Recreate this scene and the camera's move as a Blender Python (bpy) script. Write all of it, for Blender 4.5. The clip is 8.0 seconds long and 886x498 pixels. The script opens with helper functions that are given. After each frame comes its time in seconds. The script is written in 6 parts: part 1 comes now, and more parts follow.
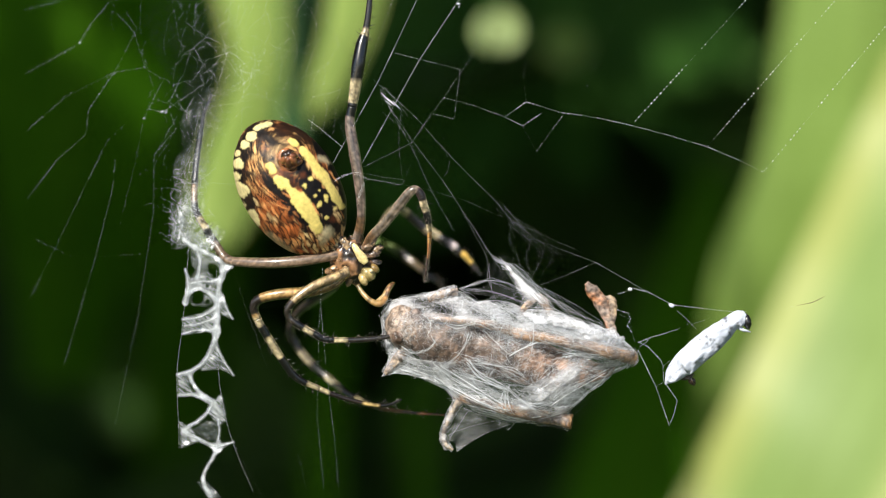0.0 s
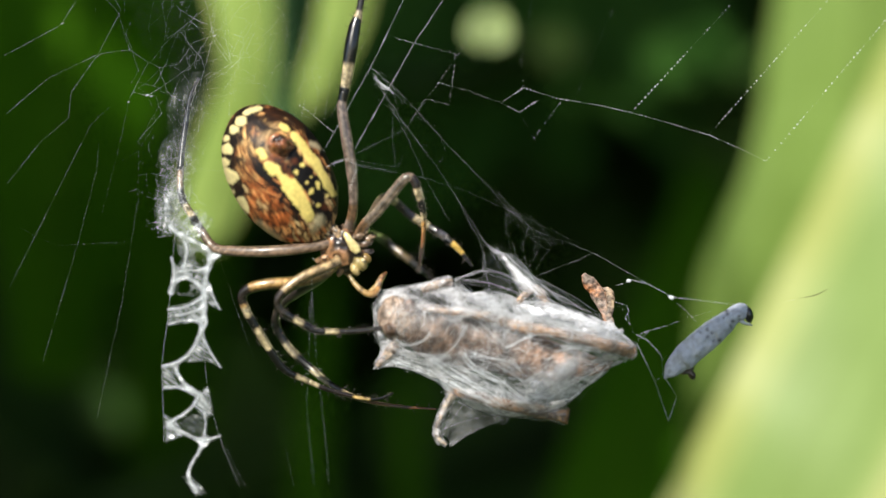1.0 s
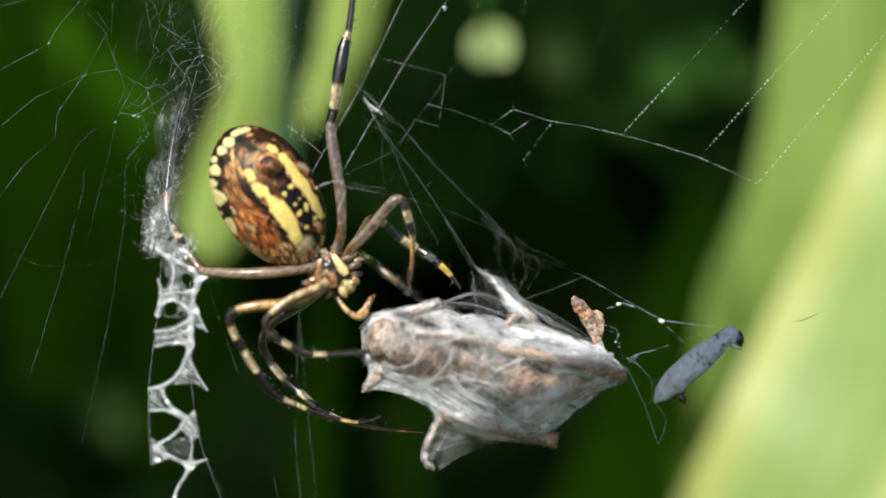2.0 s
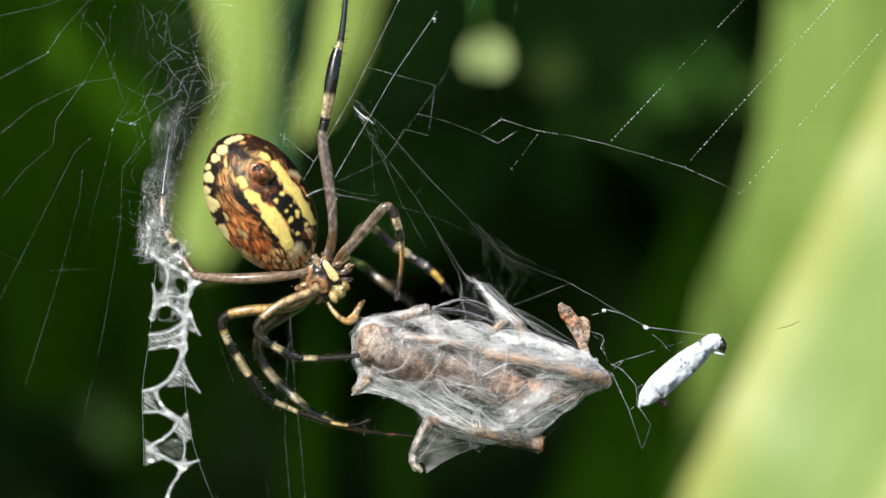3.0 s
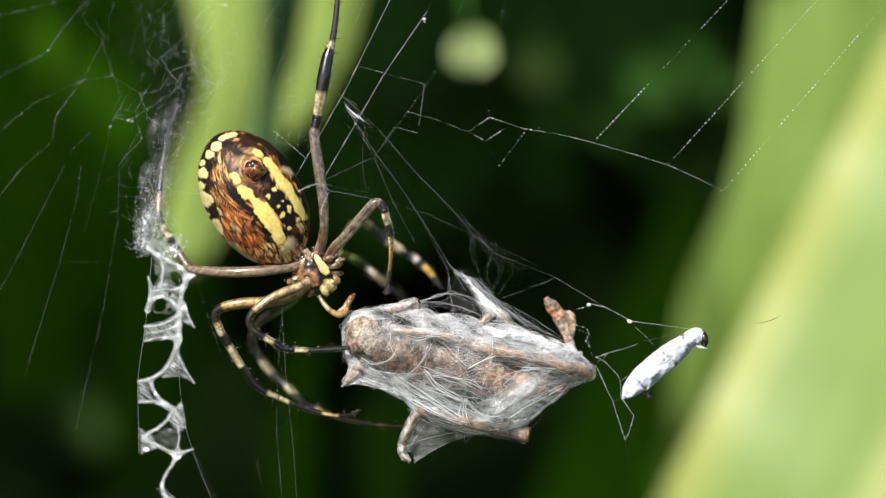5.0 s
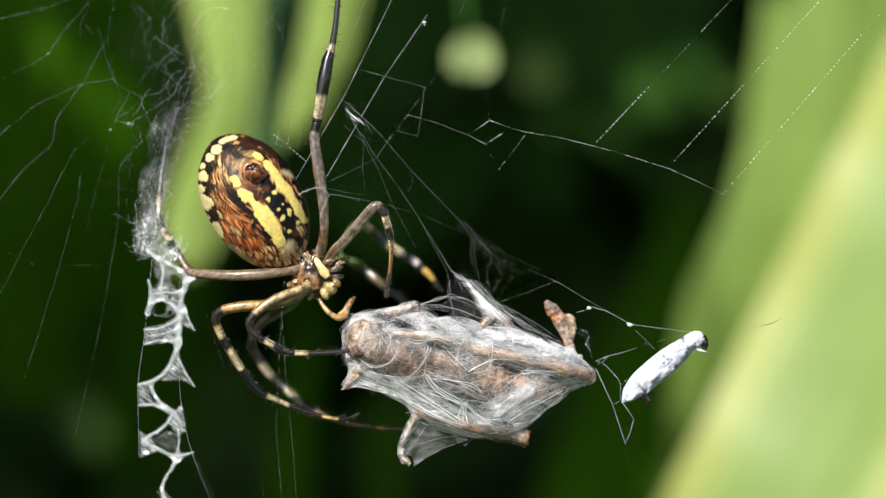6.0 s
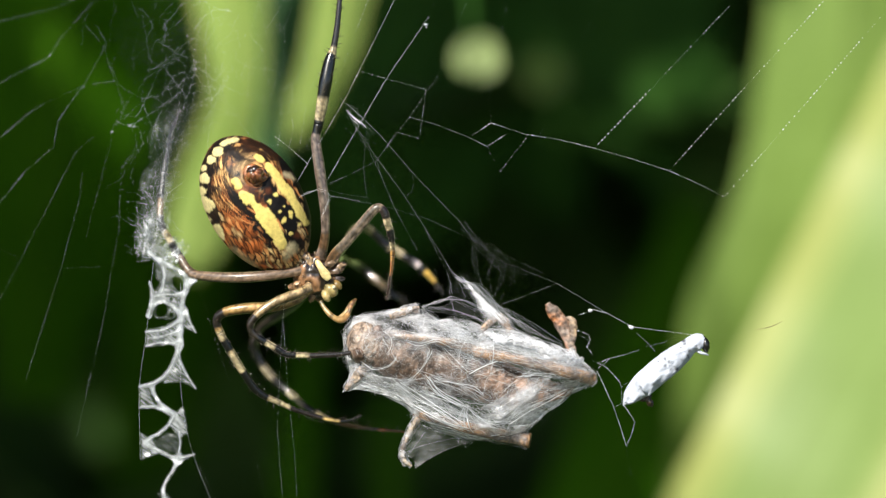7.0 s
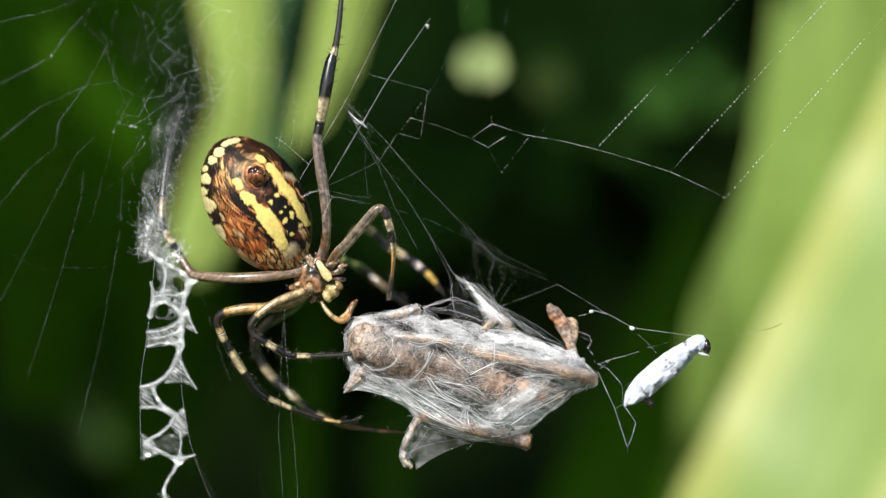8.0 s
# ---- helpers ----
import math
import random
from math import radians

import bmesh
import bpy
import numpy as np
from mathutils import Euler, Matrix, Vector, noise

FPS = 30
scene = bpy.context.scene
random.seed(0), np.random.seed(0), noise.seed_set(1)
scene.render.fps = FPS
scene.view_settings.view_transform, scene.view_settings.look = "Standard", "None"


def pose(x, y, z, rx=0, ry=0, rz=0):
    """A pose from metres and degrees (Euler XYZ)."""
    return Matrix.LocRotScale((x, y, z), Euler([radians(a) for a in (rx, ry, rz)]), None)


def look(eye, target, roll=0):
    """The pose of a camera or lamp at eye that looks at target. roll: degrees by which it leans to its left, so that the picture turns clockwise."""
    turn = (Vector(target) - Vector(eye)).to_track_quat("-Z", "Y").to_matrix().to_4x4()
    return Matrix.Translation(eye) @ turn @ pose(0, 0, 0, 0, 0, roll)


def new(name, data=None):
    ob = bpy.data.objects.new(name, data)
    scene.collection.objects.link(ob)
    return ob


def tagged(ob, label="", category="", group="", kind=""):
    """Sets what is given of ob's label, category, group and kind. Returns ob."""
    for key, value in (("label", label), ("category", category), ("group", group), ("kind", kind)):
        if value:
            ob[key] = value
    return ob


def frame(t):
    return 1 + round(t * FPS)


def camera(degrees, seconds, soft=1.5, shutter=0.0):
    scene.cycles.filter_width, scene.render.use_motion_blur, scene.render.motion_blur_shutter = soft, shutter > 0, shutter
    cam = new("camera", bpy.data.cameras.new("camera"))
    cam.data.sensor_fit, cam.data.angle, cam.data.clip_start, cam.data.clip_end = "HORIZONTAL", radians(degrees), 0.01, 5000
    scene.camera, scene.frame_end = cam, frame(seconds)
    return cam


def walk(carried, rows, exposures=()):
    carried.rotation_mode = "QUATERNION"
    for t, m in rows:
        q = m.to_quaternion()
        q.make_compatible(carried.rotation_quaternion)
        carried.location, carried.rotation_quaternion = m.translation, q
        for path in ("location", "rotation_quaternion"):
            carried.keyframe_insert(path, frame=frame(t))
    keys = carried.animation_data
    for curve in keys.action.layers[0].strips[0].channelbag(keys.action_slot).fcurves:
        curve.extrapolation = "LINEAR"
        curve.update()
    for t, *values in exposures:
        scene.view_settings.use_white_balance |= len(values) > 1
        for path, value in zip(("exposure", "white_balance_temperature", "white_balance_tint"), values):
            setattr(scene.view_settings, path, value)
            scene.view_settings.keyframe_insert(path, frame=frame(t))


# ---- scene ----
MM = 0.001
CENTRE = Vector((0.0, 0.0, 0.60))   # middle of the web sheet, 60 cm over the ground
REACH = 200.0                       # lens to web sheet, millimetres
STEP = 24.5                         # plan steps per millimetre on the web sheet

# ---- camera ----
cam = camera(18.183, 8.0, soft=1.2)
cam.data.dof.use_dof = True
cam.data.dof.focus_distance = 0.1977
cam.data.dof.aperture_fstop = 20.0
EYE = CENTRE + Vector((0, -REACH * MM, 0))


def aim(yaw, pitch, roll):
    return Matrix.Translation(EYE) @ pose(0, 0, 0, 90 + pitch, 0, yaw) @ pose(0, 0, 0, 0, 0, roll)


# seconds, yaw, pitch, roll
PATH = [(0.0, 0.510, -0.537, -1.09), (0.2, 0.530, -0.620, -1.04), (0.5, 0.407, -0.749, -0.95), (0.8, 0.328, -0.692, -0.83),
        (1.0, 0.287, -0.564, -0.75), (1.2, 0.345, -0.646, -0.74), (1.5, 0.379, -0.571, -0.72), (1.6, 0.365, -0.506, -0.70),
        (1.7, 0.352, -0.460, -0.68), (2.25, 0.303, -0.053, -0.48), (2.8, 0.256, 0.062, -0.31), (3.0, 0.218, -0.032, -0.27),
        (3.2, 0.169, -0.032, -0.24), (3.5, 0.108, -0.033, -0.20), (4.0, -0.040, -0.081, -0.09), (4.5, -0.125, -0.128, -0.05),
        (4.7, -0.102, -0.140, -0.05), (5.8, -0.114, -0.035, -0.04), (6.0, -0.103, -0.011, -0.03), (6.5, 0, 0, 0),
        (7.0, 0, 0, 0.02), (7.5, 0.072, 0.081, 0.06), (8.0, 0.086, 0.139, 0.10)]
walk(cam, [(t, aim(*r)) for t, *r in PATH])

# ---- light ----
SUN_FROM = Vector((-0.36, -0.78, 0.68)).normalized()
world = bpy.data.worlds.new("sky")
scene.world = world
world.use_nodes = True
wn = world.node_tree
sky = wn.nodes.new("ShaderNodeTexSky")
sky.sky_type = "NISHITA"
sky.sun_disc = False
sky.sun_elevation = math.asin(SUN_FROM.z)
sky.sun_rotation = math.atan2(SUN_FROM.x, SUN_FROM.y)
wn.links.new(sky.outputs[0], wn.nodes["Background"].inputs[0])
wn.nodes["Background"].inputs[1].default_value = 0.07
sun_data = bpy.data.lights.new("sun", "SUN")
sun_data.energy = 4.0
sun_data.angle = radians(0.5)
sun_data.color = (1.0, 0.95, 0.86)
sun = new("sun", sun_data)
sun.matrix_world = look(CENTRE + SUN_FROM * 3, CENTRE)
scene.view_settings.exposure = 0.75


# ---- materials ----
def material(name):
    m = bpy.data.materials.new(name)
    m.use_nodes = True
    n = m.node_tree.nodes
    return m, n, m.node_tree.links, n["Principled BSDF"]


def noise_node(n, links, scale, detail=4.0, stretch=None, space="Object", turn=0.0):
    co = n.new("ShaderNodeTexCoord")
    tex = n.new("ShaderNodeTexNoise")
    tex.inputs["Scale"].default_value = scale
    tex.inputs["Detail"].default_value = detail
    if stretch:
        mp = n.new("ShaderNodeMapping")
        mp.inputs["Scale"].default_value = stretch
        mp.inputs["Rotation"].default_value = (0, radians(turn), 0)
        links.new(co.outputs[space], mp.inputs["Vector"])
        links.new(mp.outputs[0], tex.inputs["Vector"])
    else:
        links.new(co.outputs[space], tex.inputs["Vector"])
    return tex


def ramp(n, links, source, stops):
    r = n.new("ShaderNodeValToRGB")
    el = r.color_ramp.elements
    while len(el) < len(stops):
        el.new(0.5)
    for e, (p, c) in zip(el, stops):
        e.position = p
        e.color = (*c, 1) if len(c) == 3 else c
    links.new(source, r.inputs[0])
    return r


def bump(n, links, height, target, strength, distance):
    b = n.new("ShaderNodeBump")
    b.inputs["Strength"].default_value = strength
    b.inputs["Distance"].default_value = distance
    links.new(height, b.inputs["Height"])
    links.new(b.outputs[0], target.inputs["Normal"])


def painted(name, rough, grain, relief, coat=0.0, gloss=0.5, spread=0.35, subsurface=0.0, coat_rough=0.25):
    """Surface whose pattern is carried by the mesh in the attribute Col, with fine grain over it."""
    m, n, links, p = material(name)
    a = n.new("ShaderNodeAttribute")
    a.attribute_name = "Col"
    tex = noise_node(n, links, grain, 5.0)
    r = ramp(n, links, tex.outputs["Fac"], [(0.3, (1 - spread,) * 3), (0.7, (1 + spread * 0.35,) * 3)])
    mix = n.new("ShaderNodeMix")
    mix.data_type, mix.blend_type = "RGBA", "MULTIPLY"
    mix.inputs["Factor"].default_value = 1.0
    links.new(a.outputs["Color"], mix.inputs["A"])
    links.new(r.outputs[0], mix.inputs["B"])
    links.new(mix.outputs["Result"], p.inputs["Base Color"])
    p.inputs["Roughness"].default_value = rough
    p.inputs["Specular IOR Level"].default_value = gloss
    p.inputs["Coat Weight"].default_value = coat
    p.inputs["Coat Roughness"].default_value = coat_rough
    p.inputs["Subsurface Weight"].default_value = subsurface
    p.inputs["Subsurface Radius"].default_value = (0.0006, 0.0003, 0.0001)
    bump(n, links, tex.outputs["Fac"], p, 0.6, relief)
    return m


def silk(name, colour, cover, grain_turn=0.0, dense=False, stretch=(0.10, 0.5, 1.0), through_=0.48, tangle=0.0):
    """White silk: scatters and lets light through; cover below 1 leaves gaps between the strands."""
    m, n, links, p = material(name)
    n.remove(p)
    out = n["Material Output"]
    d = n.new("ShaderNodeBsdfDiffuse")
    d.inputs["Color"].default_value = (*colour, 1)
    tr = n.new("ShaderNodeBsdfTranslucent")
    tr.inputs["Color"].default_value = (*colour, 1)
    g = n.new("ShaderNodeBsdfGlossy")
    g.inputs["Roughness"].default_value = 0.35
    g.inputs["Color"].default_value = (0.9, 0.92, 0.95, 1)
    s1, s2 = n.new("ShaderNodeMixShader"), n.new("ShaderNodeMixShader")
    s1.inputs[0].default_value, s2.inputs[0].default_value = through_, 0.14
    links.new(d.outputs[0], s1.inputs[1]); links.new(tr.outputs[0], s1.inputs[2])
    links.new(s1.outputs[0], s2.inputs[1]); links.new(g.outputs[0], s2.inputs[2])
    last = s2
    if cover:
        clear = n.new("ShaderNodeBsdfTransparent")
        tex = noise_node(n, links, 500, 6.0, (1.0, 1.0, 1.0))
        fib = noise_node(n, links, 2600, 4.0, stretch, turn=grain_turn)
        add = n.new("ShaderNodeMath")
        add.operation = "ADD"
        links.new(tex.outputs["Fac"], add.inputs[0]); links.new(fib.outputs["Fac"], add.inputs[1])
        mp = n.new("ShaderNodeMapRange")
        mp.inputs["From Min"].default_value, mp.inputs["From Max"].default_value = 0.82, 1.22
        mp.inputs["To Min"].default_value, mp.inputs["To Max"].default_value = cover[0], cover[1]
        links.new(add.outputs[0], mp.inputs["Value"])
        s3 = n.new("ShaderNodeMixShader")
        amount = mp.outputs[0]
        if tangle:
            # fine crossing threads in the film
            for scale, width in ((420, 0.010), (900, 0.014), (1700, 0.018)):
                line = noise_node(n, links, scale, 1.0, (1.0, 1.0, 1.0), turn=scale * 0.1)
                line.inputs["Distortion"].default_value = 0.8
                off = n.new("ShaderNodeMath")
                off.operation = "SUBTRACT"
                off.inputs[1].default_value = 0.5
                links.new(line.outputs["Fac"], off.inputs[0])
                mag = n.new("ShaderNodeMath")
                mag.operation = "ABSOLUTE"
                links.new(off.outputs[0], mag.inputs[0])
                thin_ = n.new("ShaderNodeMapRange")
                thin_.inputs["From Min"].default_value, thin_.inputs["From Max"].default_value = 0.0, width
                thin_.inputs["To Min"].default_value, thin_.inputs["To Max"].default_value = tangle, 0.0
                links.new(mag.outputs[0], thin_.inputs["Value"])
                more = n.new("ShaderNodeMath")
                more.operation = "ADD"
                links.new(amount, more.inputs[0]); links.new(thin_.outputs[0], more.inputs[1])
                amount = more.outputs[0]
        if dense:
            a = n.new("ShaderNodeAttribute")
            a.attribute_name = "Col"
            mul = n.new("ShaderNodeMath")
            mul.operation, mul.use_clamp = "MULTIPLY", True
            links.new(amount, mul.inputs[0]); links.new(a.outputs["Fac"], mul.inputs[1])
            links.new(mul.outputs[0], s3.inputs[0])
        else:
            links.new(amount, s3.inputs[0])
        links.new(clear.outputs[0], s3.inputs[1]); links.new(s2.outputs[0], s3.inputs[2])
        last = s3
    links.new(last.outputs[0], out.inputs["Surface"])
    return m


def leaf_material(name, dark, light, rib, thin=0.3, rough=0.45, gloss=0.4, rim=True):
    """Grass-like blade: parallel veins along its length, uneven green, a paler midrib; light shines through."""
    m, n, links, p = material(name)
    out = n["Material Output"]
    uv = n.new("ShaderNodeUVMap")
    uv.uv_map = "blade"
    sep = n.new("ShaderNodeSeparateXYZ")
    links.new(uv.outputs[0], sep.inputs[0])
    mp = n.new("ShaderNodeMapping")
    mp.inputs["Scale"].default_value = (60, 1.5, 1)
    links.new(uv.outputs[0], mp.inputs["Vector"])
    veins = n.new("ShaderNodeTexNoise")
    veins.inputs["Scale"].default_value = 1.0
    links.new(mp.outputs[0], veins.inputs["Vector"])
    patch = noise_node(n, links, 60, 3.0)
    add = n.new("ShaderNodeMath")
    add.operation = "ADD"
    links.new(veins.outputs["Fac"], add.inputs[0]); links.new(patch.outputs["Fac"], add.inputs[1])
    half = n.new("ShaderNodeMath")
    half.operation = "MULTIPLY"
    half.inputs[1].default_value = 0.5
    links.new(add.outputs[0], half.inputs[0])
    base = ramp(n, links, half.outputs[0], [(0.38, dark), (0.62, light)])
    off = n.new("ShaderNodeMath")
    off.operation = "SUBTRACT"
    off.inputs[1].default_value = 0.5
    links.new(sep.outputs[0], off.inputs[0])
    absn = n.new("ShaderNodeMath")
    absn.operation = "ABSOLUTE"
    links.new(off.outputs[0], absn.inputs[0])
    mask = ramp(n, links, absn.outputs[0], [(0.03, (1, 1, 1)), (0.10, (0, 0, 0)), (0.36, (0, 0, 0)), (0.46, (1, 1, 1) if rim else (0, 0, 0))])
    mix = n.new("ShaderNodeMix")
    mix.data_type = "RGBA"
    links.new(mask.outputs[0], mix.inputs["Factor"])
    links.new(base.outputs[0], mix.inputs["A"])
    mix.inputs["B"].default_value = (*rib, 1)
    links.new(mix.outputs["Result"], p.inputs["Base Color"])
    p.inputs["Roughness"].default_value = rough
    p.inputs["Specular IOR Level"].default_value = gloss
    bump(n, links, veins.outputs["Fac"], p, 0.4, 0.0003)
    tr = n.new("ShaderNodeBsdfTranslucent")
    links.new(mix.outputs["Result"], tr.inputs["Color"])
    sh = n.new("ShaderNodeMixShader")
    sh.inputs[0].default_value = thin
    links.new(p.outputs[0], sh.inputs[1]); links.new(tr.outputs[0], sh.inputs[2])
    links.new(sh.outputs[0], out.inputs["Surface"])
    return m


def mottled(name, stops, scale, rough, relief):
    m, n, links, p = material(name)
    tex = noise_node(n, links, scale, 6.0)
    r = ramp(n, links, tex.outputs["Fac"], stops)
    links.new(r.outputs[0], p.inputs["Base Color"])
    p.inputs["Roughness"].default_value = rough
    bump(n, links, tex.outputs["Fac"], p, 0.7, relief)
    return m


M_SKIN = painted("abdomen_skin", 0.5, 3500, 0.000012, coat=0.0, gloss=0.22, spread=0.25)
M_CHITIN = painted("leg_chitin", 0.30, 3600, 0.000006, coat=1.0, gloss=0.6, spread=0.4, coat_rough=0.06, subsurface=0.06)
M_HUSK = painted("dry_husk", 0.5, 4200, 0.00016, spread=0.7)
M_SILK = silk("silk_strand", (0.90, 0.93, 0.96), None, through_=0.32)
M_VEIL = silk("silk_veil", (0.92, 0.925, 0.97), (0.14, 0.44), grain_turn=-22, dense=True, stretch=(0.12, 0.6, 1.0), through_=0.30, tangle=0.18)
M_HAZE = silk("silk_haze", (0.82, 0.87, 0.92), (0.03, 0.42), grain_turn=60, dense=True, stretch=(0.5, 0.5, 1.0), tangle=0.5)
M_BAND = silk("silk_band", (0.84, 0.89, 0.94), (0.55, 0.95), grain_turn=-35, stretch=(0.3, 0.5, 1.0), through_=0.36, tangle=0.2, dense=True)
M_CHALK = painted("silk_casing", 0.8, 3000, 0.00006, spread=0.2)
M_LEAF_SUN = leaf_material("leaf_sunlit", (0.195, 0.295, 0.072), (0.265, 0.385, 0.115), (0.395, 0.44, 0.13), gloss=0.3)
M_LEAF_BENT = leaf_material("leaf_bending_back", (0.195, 0.310, 0.060), (0.275, 0.410, 0.105), (0.25, 0.37, 0.09), gloss=0.2, rim=False)
M_LEAF_NARROW = leaf_material("leaf_narrow", (0.26, 0.42, 0.085), (0.39, 0.55, 0.145), (0.50, 0.58, 0.17), rough=0.6, gloss=0.12)
# DEEP, MID and DULL: leaf greens darkened so the colour carries shade too
M_LEAF_DEEP = leaf_material("leaf_deep_shaded", (0.029, 0.088, 0.012), (0.049, 0.150, 0.022), (0.06, 0.16, 0.025), rough=0.75, gloss=0.12, rim=False)
M_LEAF_MID = leaf_material("leaf_mid_shaded", (0.036, 0.125, 0.003), (0.061, 0.185, 0.005), (0.075, 0.195, 0.009), rough=0.8, gloss=0.06, rim=False)
M_LEAF_PALE = leaf_material("leaf_pale", (0.40, 0.52, 0.19), (0.53, 0.66, 0.28), (0.42, 0.50, 0.20), rim=False)
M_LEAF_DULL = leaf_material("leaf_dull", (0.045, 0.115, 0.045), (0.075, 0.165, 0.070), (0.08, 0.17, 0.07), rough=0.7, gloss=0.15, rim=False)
M_SOIL = mottled("soil_and_litter", [(0.3, (0.02, 0.025, 0.008)), (0.7, (0.05, 0.07, 0.02))], 30, 0.95, 0.01)
# foliage greens taken very dark: part of the deep shade is in the colour
M_HEDGE = mottled("shade_dark_foliage", [(0.35, (0.012, 0.035, 0.002)), (0.5, (0.026, 0.075, 0.004)), (0.7, (0.05, 0.13, 0.008))], 22, 0.9, 0.01)


# ---- mesh helpers ----
def G(x, y, depth=0.0):
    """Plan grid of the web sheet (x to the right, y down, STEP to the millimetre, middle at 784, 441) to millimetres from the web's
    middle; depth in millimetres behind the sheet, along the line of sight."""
    k = (1 + depth / REACH) / STEP
    return np.array([(x - 784.0) * k, depth, (441.0 - y) * k])


def thing(name, anchor, label, category, group="", kind=""):
    ob = new(name)
    ob.empty_display_size = 0.002
    ob.location = CENTRE + Vector(anchor) * MM
    ob["anchor"] = tuple(float(v) for v in anchor)
    return tagged(ob, label, category, group, kind)


def anchor_of(ob):
    while ob.parent:
        ob = ob.parent
    return np.array(ob["anchor"])


def part(name, shape, material_, parent, label="", smooth=True, kind=""):
    """One mesh object under a thing or a part. shape: vertices (mm in the web's space), faces, and colours or None."""
    verts, faces, cols = shape
    me = bpy.data.meshes.new(name)
    v = (np.asarray(verts, float) - (anchor_of(parent) if parent else 0)) * MM
    me.from_pydata(v.tolist(), [], faces)
    if cols is not None:
        at = me.color_attributes.new("Col", "FLOAT_COLOR", "POINT")
        c = np.ones((len(v), 4))
        c[:, :3] = cols
        at.data.foreach_set("color", c.ravel())
    me.polygons.foreach_set("use_smooth", [smooth] * len(me.polygons))
    me.materials.append(material_)
    me.update()
    ob = new(name, me)
    if parent:
        ob.parent = parent
    return tagged(ob, label, kind=kind)


def join(shapes):
    vs, fs, cs, k = [], [], [], 0
    for v, f, c in shapes:
        vs.append(np.asarray(v))
        fs += [tuple(i + k for i in q) for q in f]
        if c is not None:
            cs.append(np.broadcast_to(np.asarray(c, float), (len(v), 3)))
        k += len(v)
    return np.concatenate(vs), fs, (np.concatenate(cs) if cs else None)


def spline(points, n):
    """Catmull-Rom curve through the points, n samples."""
    p = np.asarray(points, float)
    if len(p) == 2:
        return p[0] + (p[1] - p[0]) * np.linspace(0, 1, n)[:, None]
    e = np.concatenate([[2 * p[0] - p[1]], p, [2 * p[-1] - p[-2]]])
    u = np.linspace(0, len(p) - 1 - 1e-9, n)
    i = u.astype(int)
    f = (u - i)[:, None]
    a, b, c, d = e[i], e[i + 1], e[i + 2], e[i + 3]
    return 0.5 * (2 * b + (c - a) * f + (2 * a - 5 * b + 4 * c - d) * f ** 2 + (3 * b - a - 3 * c + d) * f ** 3)


def tube(path, radius, sides=6, flat=1.0, colour=None):
    """Round (or flattened) tube with closed ends along a path."""
    p = np.asarray(path, float)
    n = len(p)
    r = np.broadcast_to(np.asarray(radius, float), (n,))
    t = np.gradient(p, axis=0)
    t /= np.linalg.norm(t, axis=1)[:, None] + 1e-12
    up = np.array([0.0, -1.0, 0.0])
    s = np.cross(t, up)
    bad = np.linalg.norm(s, axis=1) < 0.05
    s[bad] = np.cross(t[bad], [1.0, 0, 0])
    s /= np.linalg.norm(s, axis=1)[:, None] + 1e-12
    w = np.cross(s, t)
    a = np.linspace(0, 2 * np.pi, sides, endpoint=False)
    v = p[:, None] + r[:, None, None] * (np.cos(a)[None, :, None] * s[:, None] + flat * np.sin(a)[None, :, None] * w[:, None])
    v = np.concatenate([v.reshape(-1, 3), p[:1], p[-1:]])
    f = []
    for i in range(n - 1):
        for j in range(sides):
            k = (j + 1) % sides
            f.append((i * sides + j, i * sides + k, (i + 1) * sides + k, (i + 1) * sides + j))
    for j in range(sides):
        k = (j + 1) % sides
        f.append((n * sides, k, j))
        f.append((n * sides + 1, (n - 1) * sides + j, (n - 1) * sides + k))
    c = None
    if colour is not None:
        c = np.asarray(colour, float)
        if c.ndim == 2:
            c = np.concatenate([np.repeat(c, sides, axis=0), c[:1], c[-1:]])
        else:
            c = np.broadcast_to(c, (len(v), 3))
    return v, f, c


def ball(centre, axes, n=20, m=14, colour=None, lump=0.0, seed=0.0):
    """Ellipsoid: axes are three half-axis vectors; lump makes it uneven."""
    c, ax = np.asarray(centre, float), np.asarray(axes, float)
    th = np.linspace(0, np.pi, m + 1)[1:-1]
    ph = np.linspace(0, 2 * np.pi, n, endpoint=False)
    d = [np.array([0, 0, 1.0])]
    for a in th:
        for b in ph:
            d.append(np.array([np.sin(a) * np.cos(b), np.sin(a) * np.sin(b), np.cos(a)]))
    d.append(np.array([0, 0, -1.0]))
    d = np.array(d)
    k = np.array([1 + lump * noise.noise(Vector(q * 2.5) + Vector((seed, seed * 2, 0))) for q in d])
    v = c + (d * k[:, None]) @ ax
    f = [(0, 1 + (j + 1) % n, 1 + j) for j in range(n)]
    for i in range(m - 2):
        for j in range(n):
            a, b = 1 + i * n + j, 1 + i * n + (j + 1) % n
            f.append((a, b, b + n, a + n))
    last = len(v) - 1
    f += [(last, last - n + j, last - n + (j + 1) % n) for j in range(n)]
    col = None if colour is None else np.broadcast_to(np.asarray(colour, float), (len(v), 3))
    return v, f, col


def axes_of(along, a, b, c):
    """Half axes of an ellipsoid: a along the given direction, b beside it in the sheet, c in depth."""
    u = np.asarray(along, float)
    u = u / np.linalg.norm(u)
    w = np.array([0, -1.0, 0])
    w = w - u * (u @ w)
    w /= np.linalg.norm(w)
    return np.array([np.cross(u, w) * b, w * c, u * a])


rng = np.random.default_rng(4)


